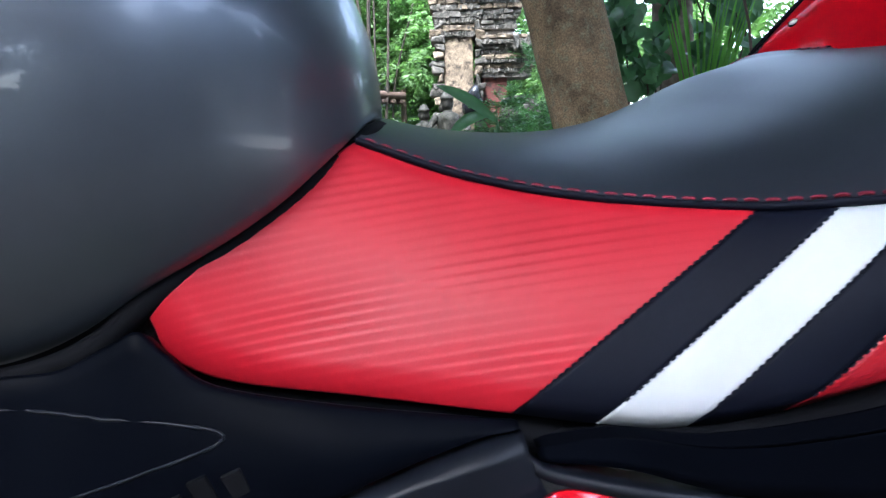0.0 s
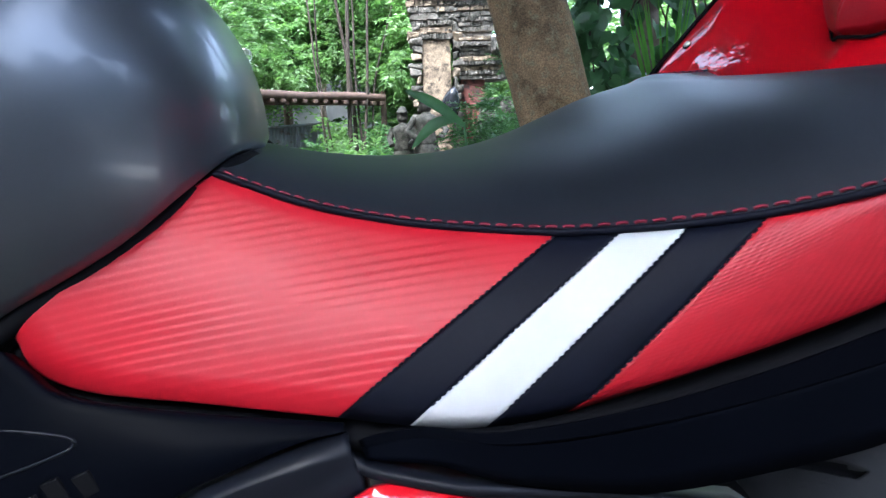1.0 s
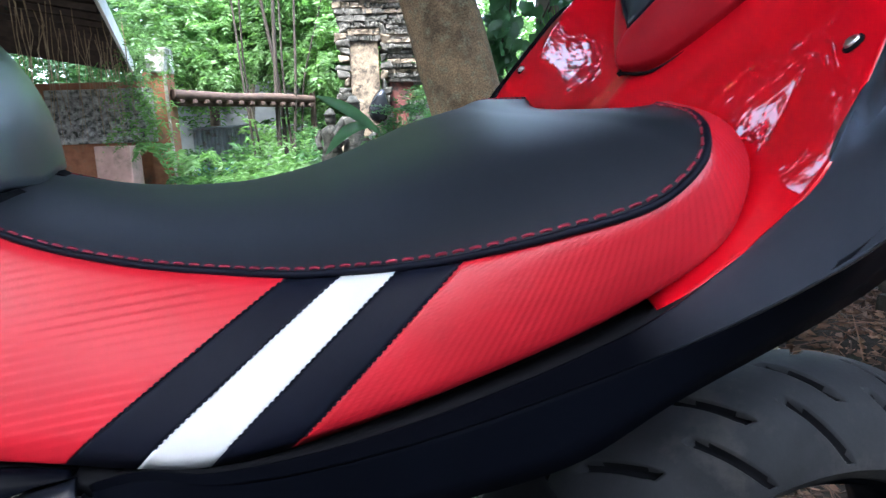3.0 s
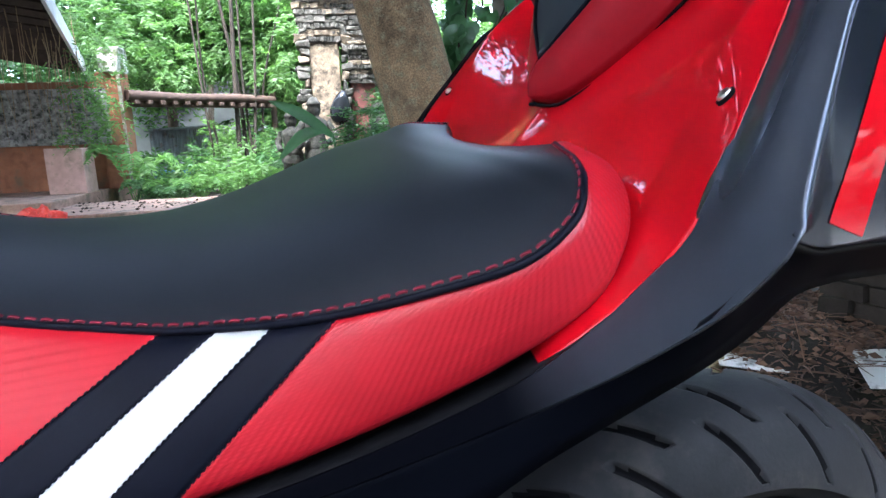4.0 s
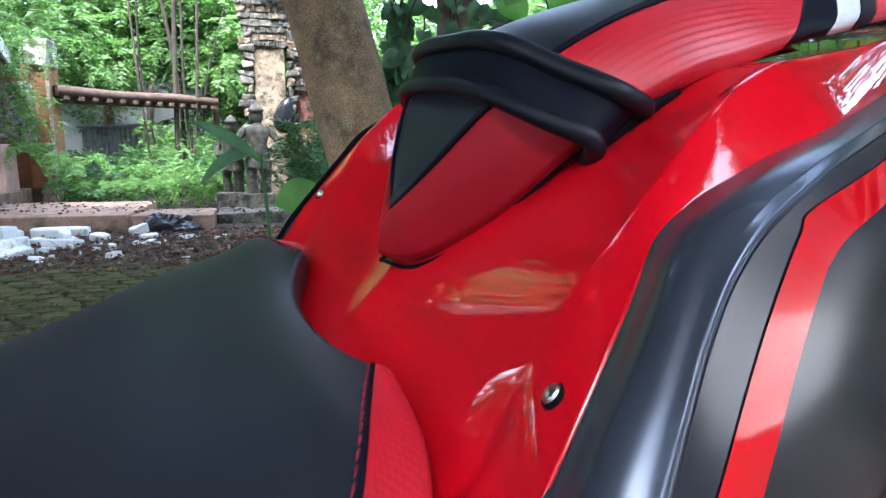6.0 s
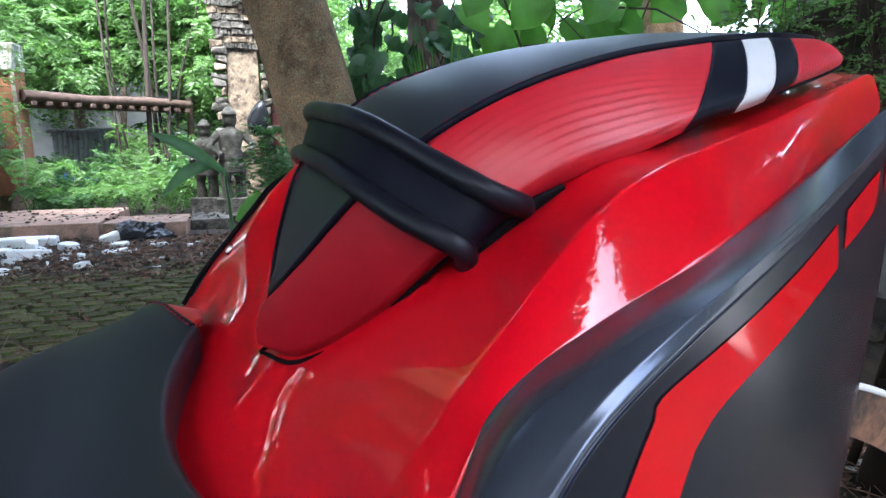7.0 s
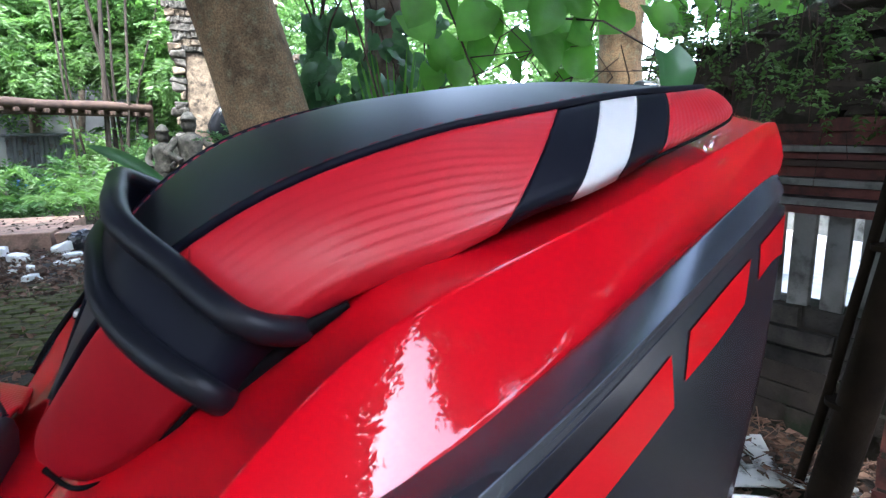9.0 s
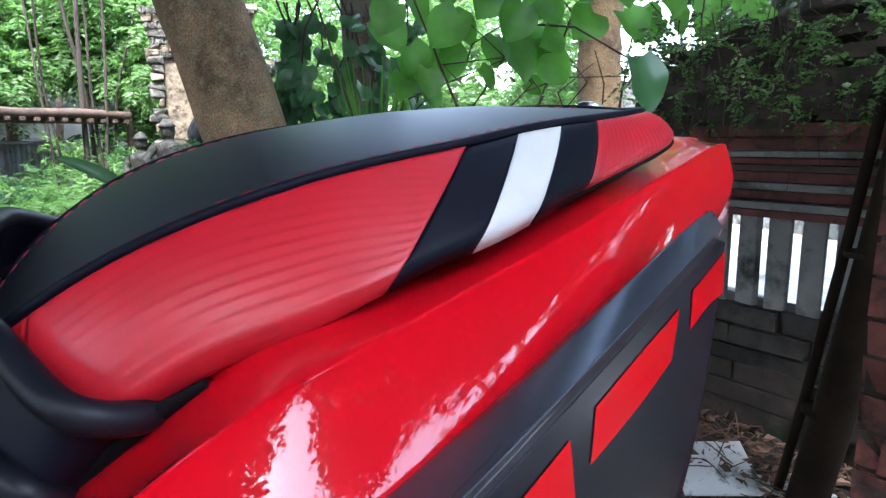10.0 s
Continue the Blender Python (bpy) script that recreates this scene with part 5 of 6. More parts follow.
for k in range(13):
    c = end * (k + .5) / 13
    part("slat", Geo().box((-.035, -.17, -.075), (.035, .17, -.02), Matrix.Translation(c) @ Matrix.Rotation(math.atan2(end.y, end.x), 4, "Z")), mat_wood, beam, smooth=False, bevel=.006)
part("board", Geo().box((-.02, -.05, -.115), (2.55, .05, -.015), Matrix.Rotation(math.atan2(end.y, end.x), 4, "Z")), mat_wood, beam, smooth=False, bevel=.006)
part("post", Geo().tube([end + Vector((.05, .1, -1.55)), end + Vector((.03, .1, -.5)), end + Vector((.04, .1, .2))], [.06, .055, .05], 8), mat_wood, beam)
shed = holder("sheet_fence", pose(-2.75, 13.2, 0), "grey corrugated sheet fence with a blue tarpaulin at its foot", "fence")
for k in range(14):
    part("sheet", Geo().tube([(-.5 + .085 * k, 0, .0), (-.5 + .085 * k, 0, 1.15)], .05, 8), mat_sheet, shed)
part("tarpaulin", Geo().box((-.5, -.16, 0), (.5, -.06, .34), None, .03, random.Random(3)), mat_tarp, shed, "blue plastic tarpaulin", smooth=False, bevel=.02)
part("rail", Geo().tube([(-.62, -.06, 1.12), (.75, -.06, 1.16)], .03, 6), mat_sheet, shed)

slab("garden_wall", (-7, 17.0, -.05), (3.5, 17.25, 2.5), mat_wall, "pale house wall beyond the trees", "wall", "structure", bevel=.01)
# unseen pale slab, added so that its brightness shows in the red film
slab("lane", (3.9, -12, -.12), (7.0, .45, .03), mat_plaster, "unseen pale lane added as a reflector", "lane", "structure")
# unseen too: darker ground that ends the bright reflection
slab("road", (7.0, -12, -.14), (12.0, 1.9, .022), mat_conc, "unseen grey ground added beyond the pale lane to dim reflections", "road", "structure")
slab("lane", (4.0, 2.2, -.12), (10.5, 9, .034), mat_plaster, "unseen pale lane added as a reflector beyond the old wall", "lane", "structure")
# added to keep reflections just above the horizon dark
slab("yard_wall", (6.4, 1.5, -.05), (6.65, 9.0, 1.9), mat_conc, "grey wall added across the lane to darken low reflections", "wall", "structure", bevel=.01)

# gate tower: brick shaft, carved edges and stepped cornices
gate = holder("temple_gate", pose(.6, 8.9, 0), "weathered brick and stone temple gate with stepped cornices", "gate")
part("brick_shaft", Geo().box((-.56, -.15, 0), (-.16, .45, 2.30)), mat_buff, gate, "buff weathered shaft", smooth=False, bevel=.015)
rr_ = random.Random(5)
def course(x0, x1, y0, y1, z0, z1, mat, dentils):
    """One course of a cornice: a worn slab, or a row of small carved blocks along the front and the sides."""
    if not dentils:
        g = Geo()
        x = x0
        while x < x1 - .03:
            w = rr_.uniform(.10, .22)
            g.box((x, y0 * .45 - .09 + rr_.uniform(0, .03), z0), (min(x + w, x1) - .003, y1, z1 - .004), None, .012, rr_)
            x += w
        tagged(part("cornice", g, mat, gate, smooth=False, bevel=.006), kind="stuff")
        return
    g = Geo().box((x0 + .03, y0 * .45 - .06, z0), (x1 - .03, y1, z1))
    x = x0
    while x < x1 - .02:
        w = rr_.uniform(.028, .05)
        g.box((x, y0 * .45 - .10 + rr_.uniform(0, .03), z0 + rr_.uniform(0, .02)), (x + w * .78, y0 + .09, z1 - rr_.uniform(0, .015)), None, .009, rr_)
        x += w
    tagged(part("carved_course", g, mat_stone, gate, smooth=False, bevel=.004), kind="stuff")


for k in range(7):
    w = .05 + .022 * k
    course(-.58 - w, -.14 + w * .5, -.17 - w, .47, 2.12 + .085 * k, 2.20 + .085 * k, mat_buff if k % 3 else mat_stone, k % 2 == 0)
for k in range(20):
    z = .35 + .1 * k
    part("carved_block", Geo().box((-.70 + .05 * math.sin(k * 1.7), -.2, z), (-.56, .1, z + .085 + rr_.uniform(0, .02)), None, .030, rr_), mat_stone if k % 3 else mat_buff, gate, smooth=False, bevel=.02)
for k in range(18):
    z = .25 + .115 * k
    part("carved_block", Geo().box((-.13, -.24, z), (-.03 + .035 * math.sin(k * 2.1), .1, z + .108), None, .030, rr_), mat_stone if k % 4 else mat_buff, gate, smooth=False, bevel=.02)
part("red_panel", Geo().box((-.03, -.10, 0), (.30, .4, 1.62)), mat_maroon, gate, "dull red painted panel", smooth=False, bevel=.012)
for k in range(9):
    w = [.0, .03, .06, .10, .14, .10, .15, .20, .24][k]
    course(-.05, .62 + w, -.16 - w, .42, 1.58 + .062 * k, 1.641 + .062 * k, mat_buff if k % 3 else mat_stone, k in (1, 3, 5, 7))
for k in range(10):
    w = [.0, .03, .02, .06, .10, .14, .12, .17, .22, .26][k]
    course(-.20 - w, .42 + w * .7, -.18 - w, .42, 2.14 + .066 * k, 2.205 + .066 * k, mat_buff if k % 2 else mat_stone, k in (1, 3, 6, 8))
part("upper_shaft", Geo().box((-.12, -.12, 2.1), (.36, .38, 2.6)), mat_stone, gate, smooth=False, bevel=.015)
for k in range(7):
    w = .09 * k
    part("base_tier", Geo().box((.24 - w * .3, -.25 - w * .5, 1.22 - .11 * k), (.68 + w, .45, 1.33 - .11 * k), None, .012, rr_), mat_stone, gate, smooth=False, bevel=.014)
for k in range(5):
    part("carved_block", Geo().box((.38 + .06 * k, -.34, 1.92 + .02 * math.sin(k)), (.44 + .06 * k, -.2, 2.08 + .03 * math.cos(k * 2)), None, .018, rr_), mat_stone, gate, smooth=False, bevel=.02)
g = Geo().lathe([(.0, .0), (.06, .02), (.115, .10), (.135, .20), (.12, .31), (.08, .40), (.03, .455), (.0, .46)], 20, pose(.36, 8.55, 1.02, 14, 12, 0))
g.v = [tuple(Vector(p) + .035 * noise.noise_vector(Vector(p) * 9) + .012 * noise.noise_vector(Vector(p) * 25)) for p in g.v]
thing("black_bag", g, mat_blackbag, "bulging black plastic bag hung on the gate", "bag")
bush("fern_bush", "drooping ferns rooted on the mossy gate base", "bush", [(1.0, 8.35, 1.3, .16), (1.2, 8.3, 1.05, .2), (.85, 8.3, .9, .2), (1.35, 8.4, .8, .22), (1.15, 8.3, 1.75, .12)], 130, 8, .24, .06, mat_leaf2, 83, group="undergrowth", rooted=False)


def statue(x, y, h, lean, label, seed):
    """A weathered stone guardian, one plain mesh, on its own plinth."""
    q = random.Random(seed)
    g = Geo()
    k = h
    for side in (-1, 1):
        g.tube([(side * .07 * k, 0, 0), (side * .085 * k, -.02 * k, .2 * k), (side * .06 * k, 0, .42 * k)], [.062 * k, .058 * k, .085 * k], 10)
        g.tube([(side * .13 * k, 0, .72 * k), (side * (.22 + .03 * lean) * k, -.03 * k, .58 * k), (side * .13 * k, -.11 * k, .48 * k)], [.05 * k, .042 * k, .04 * k], 8)
    g.lathe([(0, .36), (.13, .38), (.14, .46), (.105, .55), (.14, .67), (.13, .74), (.06, .78), (.055, .80)], 16, Matrix.Scale(k, 4))
    g.lathe([(0, .78), (.06, .80), (.085, .86), (.075, .92), (.095, .93), (.07, .96), (.045, 1.0), (0, 1.02)], 16, Matrix.Scale(k, 4))
    g.lathe([(.15, .30), (.155, .36), (.13, .42)], 14, Matrix.Scale(k, 4))
    g.v = [tuple(Vector(p) + .012 * noise.noise_vector(Vector(p) * 14)) for p in g.v]
    ob = thing("stone_statue", g, mat_statue, label, "statue", "guardian statues")
    ob.matrix_world = pose(x, y, .29, 0, 0, 15 * lean)
    p = slab("statue_plinth", (x - .19, y - .17, 0), (x + .19, y + .17, .29), mat_stone, "squat grey stone plinth under a statue", "plinth", group="statue plinths", jitter=.012, seed=seed)
    return ob


statue(.07, 8.15, 1.08, 1, "weathered grey stone guardian statue with hand on hip", 1)
statue(-.24, 8.3, .93, -1, "smaller weathered grey stone statue beside the other", 2)

# ---- the old wall beside the motorcycle: stone courses, balusters, layered string courses, mossy crest ----
WALL = Matrix.Translation(WALL_A) @ Matrix(((WALL_N.x, WALL_D.x, 0, 0), (WALL_N.y, WALL_D.y, 0, 0), (0, 0, 1, 0), (0, 0, 0, 1)))
wall_east = holder("wall_east", WALL, "old stone wall with balusters, maroon and grey layers and a mossy crest", "wall", kind="structure")
part("core", Geo().box((.05, -.95, -.1), (.12, .22, .60)), mat_dstone, wall_east, smooth=False)
part("core", Geo().box((.10, -.95, .88), (.34, .22, 1.30)), mat_dstone, wall_east, smooth=False)
wr = random.Random(9)
z = .02
while z < .60:
    h = wr.choice((.055, .065, .08))
    y = -.95
    while y < .22:
        w = wr.uniform(.22, .42)
        d = wr.uniform(0, .035)
        part("stone", Geo().box((.01 + d, y + .004, z + .003), (.15, min(y + w, .22) - .004, min(z + h, .612) - .003), None, .006, wr), mat_dstone if z < .38 else mat_conc2, wall_east, smooth=False)
        y += w
    z += h
LAYERS = [(.876, .022, mat_maroon, -.03), (.899, .026, mat_conc, -.045), (.926, .030, mat_maroon, -.03), (.957, .022, mat_conc, -.07), (.980, .028, mat_maroon, -.055), (1.009, .020, mat_dwood, -.085),
          (1.030, .016, mat_maroon, -.075), (1.047, .019, mat_conc, -.10), (1.067, .034, mat_maroon, -.085), (1.102, .036, mat_maroon, -.11)]
for z, h, mat, out in LAYERS:
    y = -.95
    while y < .18:
        w = wr.uniform(.9, 1.3)
        part("layer", Geo().box((out, y + .002, z + .0015), (.2, min(y + w, .18) - .002, z + h - .0015), None, .0025, wr), mat, wall_east, smooth=False)
        y += w
for k in range(10):
    y = .02 - .0905 * k
    part("baluster", Geo().box((.03, y - .061, .600), (.055, y, .878), None, .003, wr), mat_conc, wall_east, smooth=False, bevel=.004)
for k in range(150):
    y, z = wr.uniform(-.95, .18), wr.uniform(1.14, 1.40)
    z = min(z, 1.20 + .16 * min(1, (.2 - y) / .25) + .06)
    s = wr.uniform(.02, .05)
    part("crest_stone", Geo().box((-.10 + (z - 1.14) * .3 - s * .5, y - s * 1.5, z - s * .5), (.12, y + s * 1.5, z + s * .5), None, .012, wr), mat_dstone, wall_east, smooth=False)
for y, z, s in ((.10, 1.22, .07), (-.05, 1.36, .08), (-.17, 1.40, .06), (-.29, 1.46, .09), (-.48, 1.44, .08), (.2, 1.16, .06), (-.75, 1.5, .1)):
    g = Geo().lathe([(.0, -.14), (.9, -.12), (1.0, .0), (.75, .35), (.85, .5), (.5, .95), (.15, 1.25), (0, 1.3)], 10, pose(.02, y, z - .04) @ Matrix.Scale(s, 4))
    g.v = [tuple(Vector(p) + .03 * noise.noise_vector(Vector(p) * 16)) for p in g.v]
    part("finial", g, mat_dstone, wall_east, "mossy broken finial")
crest = np.random.default_rng(12)
cl = []
for k in range(130):
    p = WALL @ Vector((crest.uniform(-.18, -.04), crest.uniform(-.95, .2), crest.uniform(1.13, 1.42)))
    cl.append((p.x, p.y, p.z, crest.uniform(.03, .07)))
g = foliage(cl, 620, 6, .075, .020, crest, .5, .2)
thing("moss_and_ferns", g, mat_leaf, "small ferns and moss on the crest of the old wall", "moss", kind="stuff", smooth=False)
g = Geo()
for k in range(30):
    p = WALL @ Vector((crest.uniform(-.18, -.06), crest.uniform(-.95, .15), crest.uniform(1.25, 1.6)))
    g.tube([p, p + Vector((crest.normal() * .02, crest.normal() * .03, -.15)), p + Vector((crest.normal() * .04, crest.normal() * .05, -crest.uniform(.22, .42)))], [.002, .0016, .0008], 4)
thing("dangling_stems", g, mat_wood, "thin dry stems dangling over the old wall", "stems", kind="stuff")

# bamboo pole and brown post leaning by the wall
pole = holder("bamboo_pole", WALL @ pose(-.25, -.42, .10), "split brown bamboo pole leaning on the old wall", "bamboo pole")
path = [Vector((0, 0, 0)), Vector((.0, -.06, .36)), Vector((.02, -.11, .75)), Vector((.05, -.16, 1.2))]
part("culm", Geo().tube(path, [.046, .045, .044, .042], 14), mat_bamboo, pole)
part("culm", Geo().tube([p + Vector((.02, .075, .0)) for p in path], [.012, .012, .012, .012], 8), mat_bamboo, pole)
for f in (.30, .62, .9):
    c = path[0].lerp(path[3], f) + Vector((-.006, .012, 0))
    part("node_ring", Geo().tube([c - Vector((0, 0, .006)), c + Vector((0, 0, .006))], .049, 14), mat_bamboo, pole)
pier = holder("brick_pier", WALL @ pose(-.5, -.66, .1), "rough reddish brick pier by the wall", "pier")
part("mortar", Geo().box((-.145, -.295, 0), (.145, -.005, 1.1)), mat_dstone, pier, smooth=False)
for r in range(17):
    for k in range(2):
        for face in range(2):
            y0 = -.30 + .15 * k + (.035 if r % 2 else 0) * (1 - 2 * k)
            box = ((-.15, y0 + .004, .065 * r + .004), (-.09, y0 + .146, .065 * r + .060)) if face == 0 else ((-.15 + .15 * k + .004, -.06, .065 * r + .004), (-.004 + .15 * k, 0, .065 * r + .060))
            part("brick", Geo().box(*box, None, .004, wr), mat_maroon, pier, smooth=False)

# ---- litter and debris ----
def on_ground(x, y, up=0.0):
    return Vector((x, y, ground_z(x, y) + up))


lit = np.random.default_rng(21)


def litter(n, xr, yr, size):
    g = Geo()
    base = np.array([on_ground(lit.uniform(*xr), lit.uniform(*yr), lit.uniform(.004, .03)) for _ in range(n)])
    way = lit.normal(size=(n, 3)) * [1, 1, .25]
    leaf_quads(g, base, way, size * lit.uniform(.5, 1.4, n), lit, .5, .1)
    for k in range(n // 5):
        a = on_ground(lit.uniform(*xr), lit.uniform(*yr), .012)
        d = Vector((lit.normal(), lit.normal(), abs(lit.normal()) * .12)).normalized() * lit.uniform(.04, .20)
        g.tube([a, a + d * .5 + Vector((0, 0, .006)), a + d], [.0024, .002, .001], 4)
    return g


thing("leaf_litter", litter(5200, (-3.6, .5), (4.98, 7.1), .055), mat_litter, "dead leaves and twigs on the soil before the steps", "leaf litter", kind="stuff", smooth=False)
thing("leaf_litter", litter(900, (-2.6, .5), (5.0, 6.95), .05), mat_paleleaf, "bleached dry leaves and wood chips among the dark litter", "leaf litter", kind="stuff", smooth=False)
thing("leaf_litter", litter(2200, (-3.2, .6), (2.2, 3.55), .04), mat_litter, "dead leaves along the broken edge of the paving", "leaf litter", kind="stuff", smooth=False)
for k in range(16):
    x, y, a, long = lit.uniform(-1.5, .35), lit.uniform(5.0, 6.8), lit.uniform(0, math.pi), lit.uniform(.12, .38)
    g = Geo().tube([(-long / 2, 0, .008), (-long * .1, long * .04, .022), (long * .2, -long * .03, .020), (long / 2, long * .02, .010)], [.004, .009, .008, .003], 6)
    stick = thing("stick", g, mat_wood, "short dry broken stick lying on the dead leaves", "stick", "fallen sticks")
    stick.matrix_world = Matrix.Translation(on_ground(x, y, .004)) @ Matrix.Rotation(a, 4, "Z")
thing("leaf_litter", litter(1300, (-3.2, .6), (2.4, 5.2), .045), mat_litter, "scattered dead leaves on the paving", "leaf litter", kind="stuff", smooth=False)
thing("leaf_litter", litter(7000, (1.05, 2.2), (.6, 2.9), .034), mat_litter, "thick dead leaves and twigs banked against the old wall", "leaf litter", kind="stuff", smooth=False)
thing("leaf_litter", litter(260, (-2.9, .4), (7.2, 8.6), .045), mat_leafmould, "dead leaves lying on the stone slabs", "leaf litter", kind="stuff", smooth=False).location.z = .165


def scrap(name, x, y, z, size, turn_deg, mat, label, cat, group, seed):
    """An angular broken scrap of foam board."""
    q = random.Random(seed)
    sx, sy, sz = (v / 2 for v in size)
    ring = []
    for a in np.linspace(0, 2 * math.pi, 9, endpoint=False):
        k = 1 / max(abs(math.cos(a)), abs(math.sin(a)))
        ring.append((math.cos(a) * k * sx * q.uniform(.78, 1.0), math.sin(a) * k * sy * q.uniform(.75, 1.0)))
    tilt = q.uniform(-.2, .2)
    g = Geo().grid([[(u, v, -.01) for u, v in ring], [(u, v, sz * 1.5 + tilt * u) for u, v in ring], [(u * .93, v * .9, sz * 1.7 + tilt * u + q.uniform(-.01, .01)) for u, v in ring]], closed=True)
    g.fan([(u * .93, v * .9, sz * 1.7 + tilt * u) for u, v in ring], flip=True)
    ob = thing(name, g, mat, label, cat, group, smooth=False)
    ob.matrix_world = pose(x, y, z, q.uniform(-8, 8), q.uniform(-8, 8), turn_deg)
    return ob


hv2 = random.Random(77)


def crumpled(name, x, y, z, size, turn_deg, mat, label, cat, seed):
    """A crumpled plastic bag: a low lumpy heap with sharp creases."""
    rows = []
    for b in np.linspace(0, math.pi / 2, 14):
        row = []
        for a in np.linspace(0, 2 * math.pi, 40, endpoint=False):
            p = Vector((math.cos(a) * math.cos(b), math.sin(a) * math.cos(b), math.sin(b)))
            k = 1 + .35 * noise.noise(p * 2.3 + Vector((seed, 0, 0))) + .28 * abs(noise.noise(p * 5 + Vector((0, seed, 0)))) - .10
            row.append((p.x * size[0] / 2 * k, p.y * size[1] / 2 * k, max(-.01, p.z * size[2] * k)))
        rows.append(row)
    ob = thing(name, Geo().grid(rows, closed=True), mat, label, cat, smooth=False)
    ob.matrix_world = pose(x, y, z, 0, 0, turn_deg)
    return ob


for k, (x, y, sx, sy, sz, tn) in enumerate(((-2.35, 6.5, .75, .30, .15, 8), (-1.75, 6.75, .55, .16, .13, 20), (-2.0, 6.1, .5, .22, .12, -12), (-1.55, 6.2, .35, .18, .10, 30), (-1.35, 6.55, .22, .14, .09, -40),
                                            (-1.05, 6.8, .20, .12, .12, 25), (-2.7, 6.2, .6, .3, .16, -5), (-1.8, 5.8, .3, .16, .08, 50), (-.85, 6.2, .16, .09, .06, 10), (-2.1, 6.4, .3, .2, .22, 70),
                                            (-1.62, 6.45, .25, .12, .14, 110), (-2.5, 5.9, .28, .16, .10, 15))):
    scrap("foam_scrap", x, y, ground_z(x, y) - .01, (sx, sy, sz * .95), tn, mat_foam, "broken white foam packing scrap lying on dead leaves", "foam scrap", "foam scraps", 100 + k)
for k in range(26):
    x, y = -1.75 + hv2.gauss(0, .5), 6.3 + hv2.gauss(0, .28)
    scrap("foam_scrap", x, y, ground_z(x, y) - .006, (hv2.uniform(.06, .20), hv2.uniform(.04, .12), hv2.uniform(.03, .07)), hv2.uniform(0, 180), mat_foam, "small broken white foam flake on dead leaves", "foam scrap", "foam scraps", 140 + k)
for k in range(20):
    x, y = hv2.uniform(-1.5, -.1), hv2.uniform(5.3, 6.7)
    scrap("foam_scrap", x, y, ground_z(x, y) + .004, (hv2.uniform(.03, .10), hv2.uniform(.02, .06), hv2.uniform(.015, .035)), hv2.uniform(0, 180), mat_foam, "small broken white foam flake on dead leaves", "foam scrap", "foam scraps", 180 + k)
crumpled("red_plastic_bag", -2.75, 6.95, .0, (.62, .34, .26), 10, mat_redbag, "crumpled red plastic bag before the step", "bag", 3)
crumpled("black_plastic_bag", -.80, 6.92, 0, (.6, .28, .20), 6, mat_blackbag, "crumpled black plastic bag against the stone slab", "bag", 7)
bd = thing("white_board", Geo().box((-.10, -.12, 0), (.10, .12, .006)), mat_board, "stained white board scrap lying on the litter", "board", "board scraps", smooth=False, bevel=.002)
bd.matrix_world = pose(1.84, 1.44, .20, 6, -5, -30)
bd2 = copy_thing(bd, pose(1.98, 1.30, .19, -4, 8, 20))
bd3 = copy_thing(bd, pose(1.62, 1.75, .13, 3, 3, 62))
stub = thing("wooden_stub", Geo().box((-.035, -.03, 0), (.035, .03, .24), None, .006, wr), material("pale_sawn_wood", (.36, .33, .2), .8, var=.2, scale=14, bump=.3, bump_scale=60), "pale mossy wooden stub standing in the litter", "stub", smooth=False, bevel=.004)
stub.matrix_world = pose(1.47, 1.78, .02, 0, 3, 15)

# hidden shrubs, added so that the tail panel reflects something dark
bush("fern_bush", "unseen dark shrubs added past the old wall's end to darken reflections", "bush", [(2.75, 1.0, .25, .3), (3.1, 1.35, .3, .35), (3.5, 1.1, .28, .33), (4.2, 1.1, .25, .3)], 420, 7, .26, .11, mat_leafc, 87, group="undergrowth")

# ---- climbers and broad leaves ----
def heart(geo, m, size, fold=.16):
    """One heart-shaped leaf from its notch to its tip, folded along the midrib and curled down."""
    rows = []
    for t in np.linspace(0, 1, 11):
        w = .56 * (math.sin(math.pi * min(1, t * .80 + .20)) ** .8) * (1 if t < 1 else 0)
        back = -.14 * max(0, 1 - t * 4)
        x = t * 1.15 - .5
        row = []
        for s in (-1, -.5, 0, .5, 1):
            row.append(m @ Vector(((x + back * abs(s)) * size, s * w * size, (fold * abs(s) * w * 2 - .22 * x * x + .03 * math.sin(9 * x + 3 * s)) * size)))
        rows.append(row)
    geo.grid(rows)


HEARTS = ((1.12, 1.42, .13), (1.18, 1.34, .11), (1.27, 1.43, .14), (1.31, 1.35, .13), (1.46, 1.45, .14), (1.49, 1.35, .16), (1.59, 1.41, .12), (1.65, 1.33, .13), (1.73, 1.46, .15), (1.88, 1.455, .14), (1.99, 1.53, .13), (2.06, 1.52, .12),
          (2.19, 1.54, .13), (1.15, 1.27, .10), (1.24, 1.24, .10), (2.33, 1.55, .12), (2.46, 1.53, .12), (1.38, 1.50, .13), (1.55, 1.52, .14), (1.22, 1.50, .12), (1.66, 1.54, .12), (1.80, 1.55, .13), (1.08, 1.50, .11), (1.40, 1.29, .09), (1.60, 1.27, .08))
hv = random.Random(31)
vine = holder("broad_leaf_vine", pose(1.55, 2.02, 0), "climbing vine with large heart-shaped leaves lit from behind", "vine")
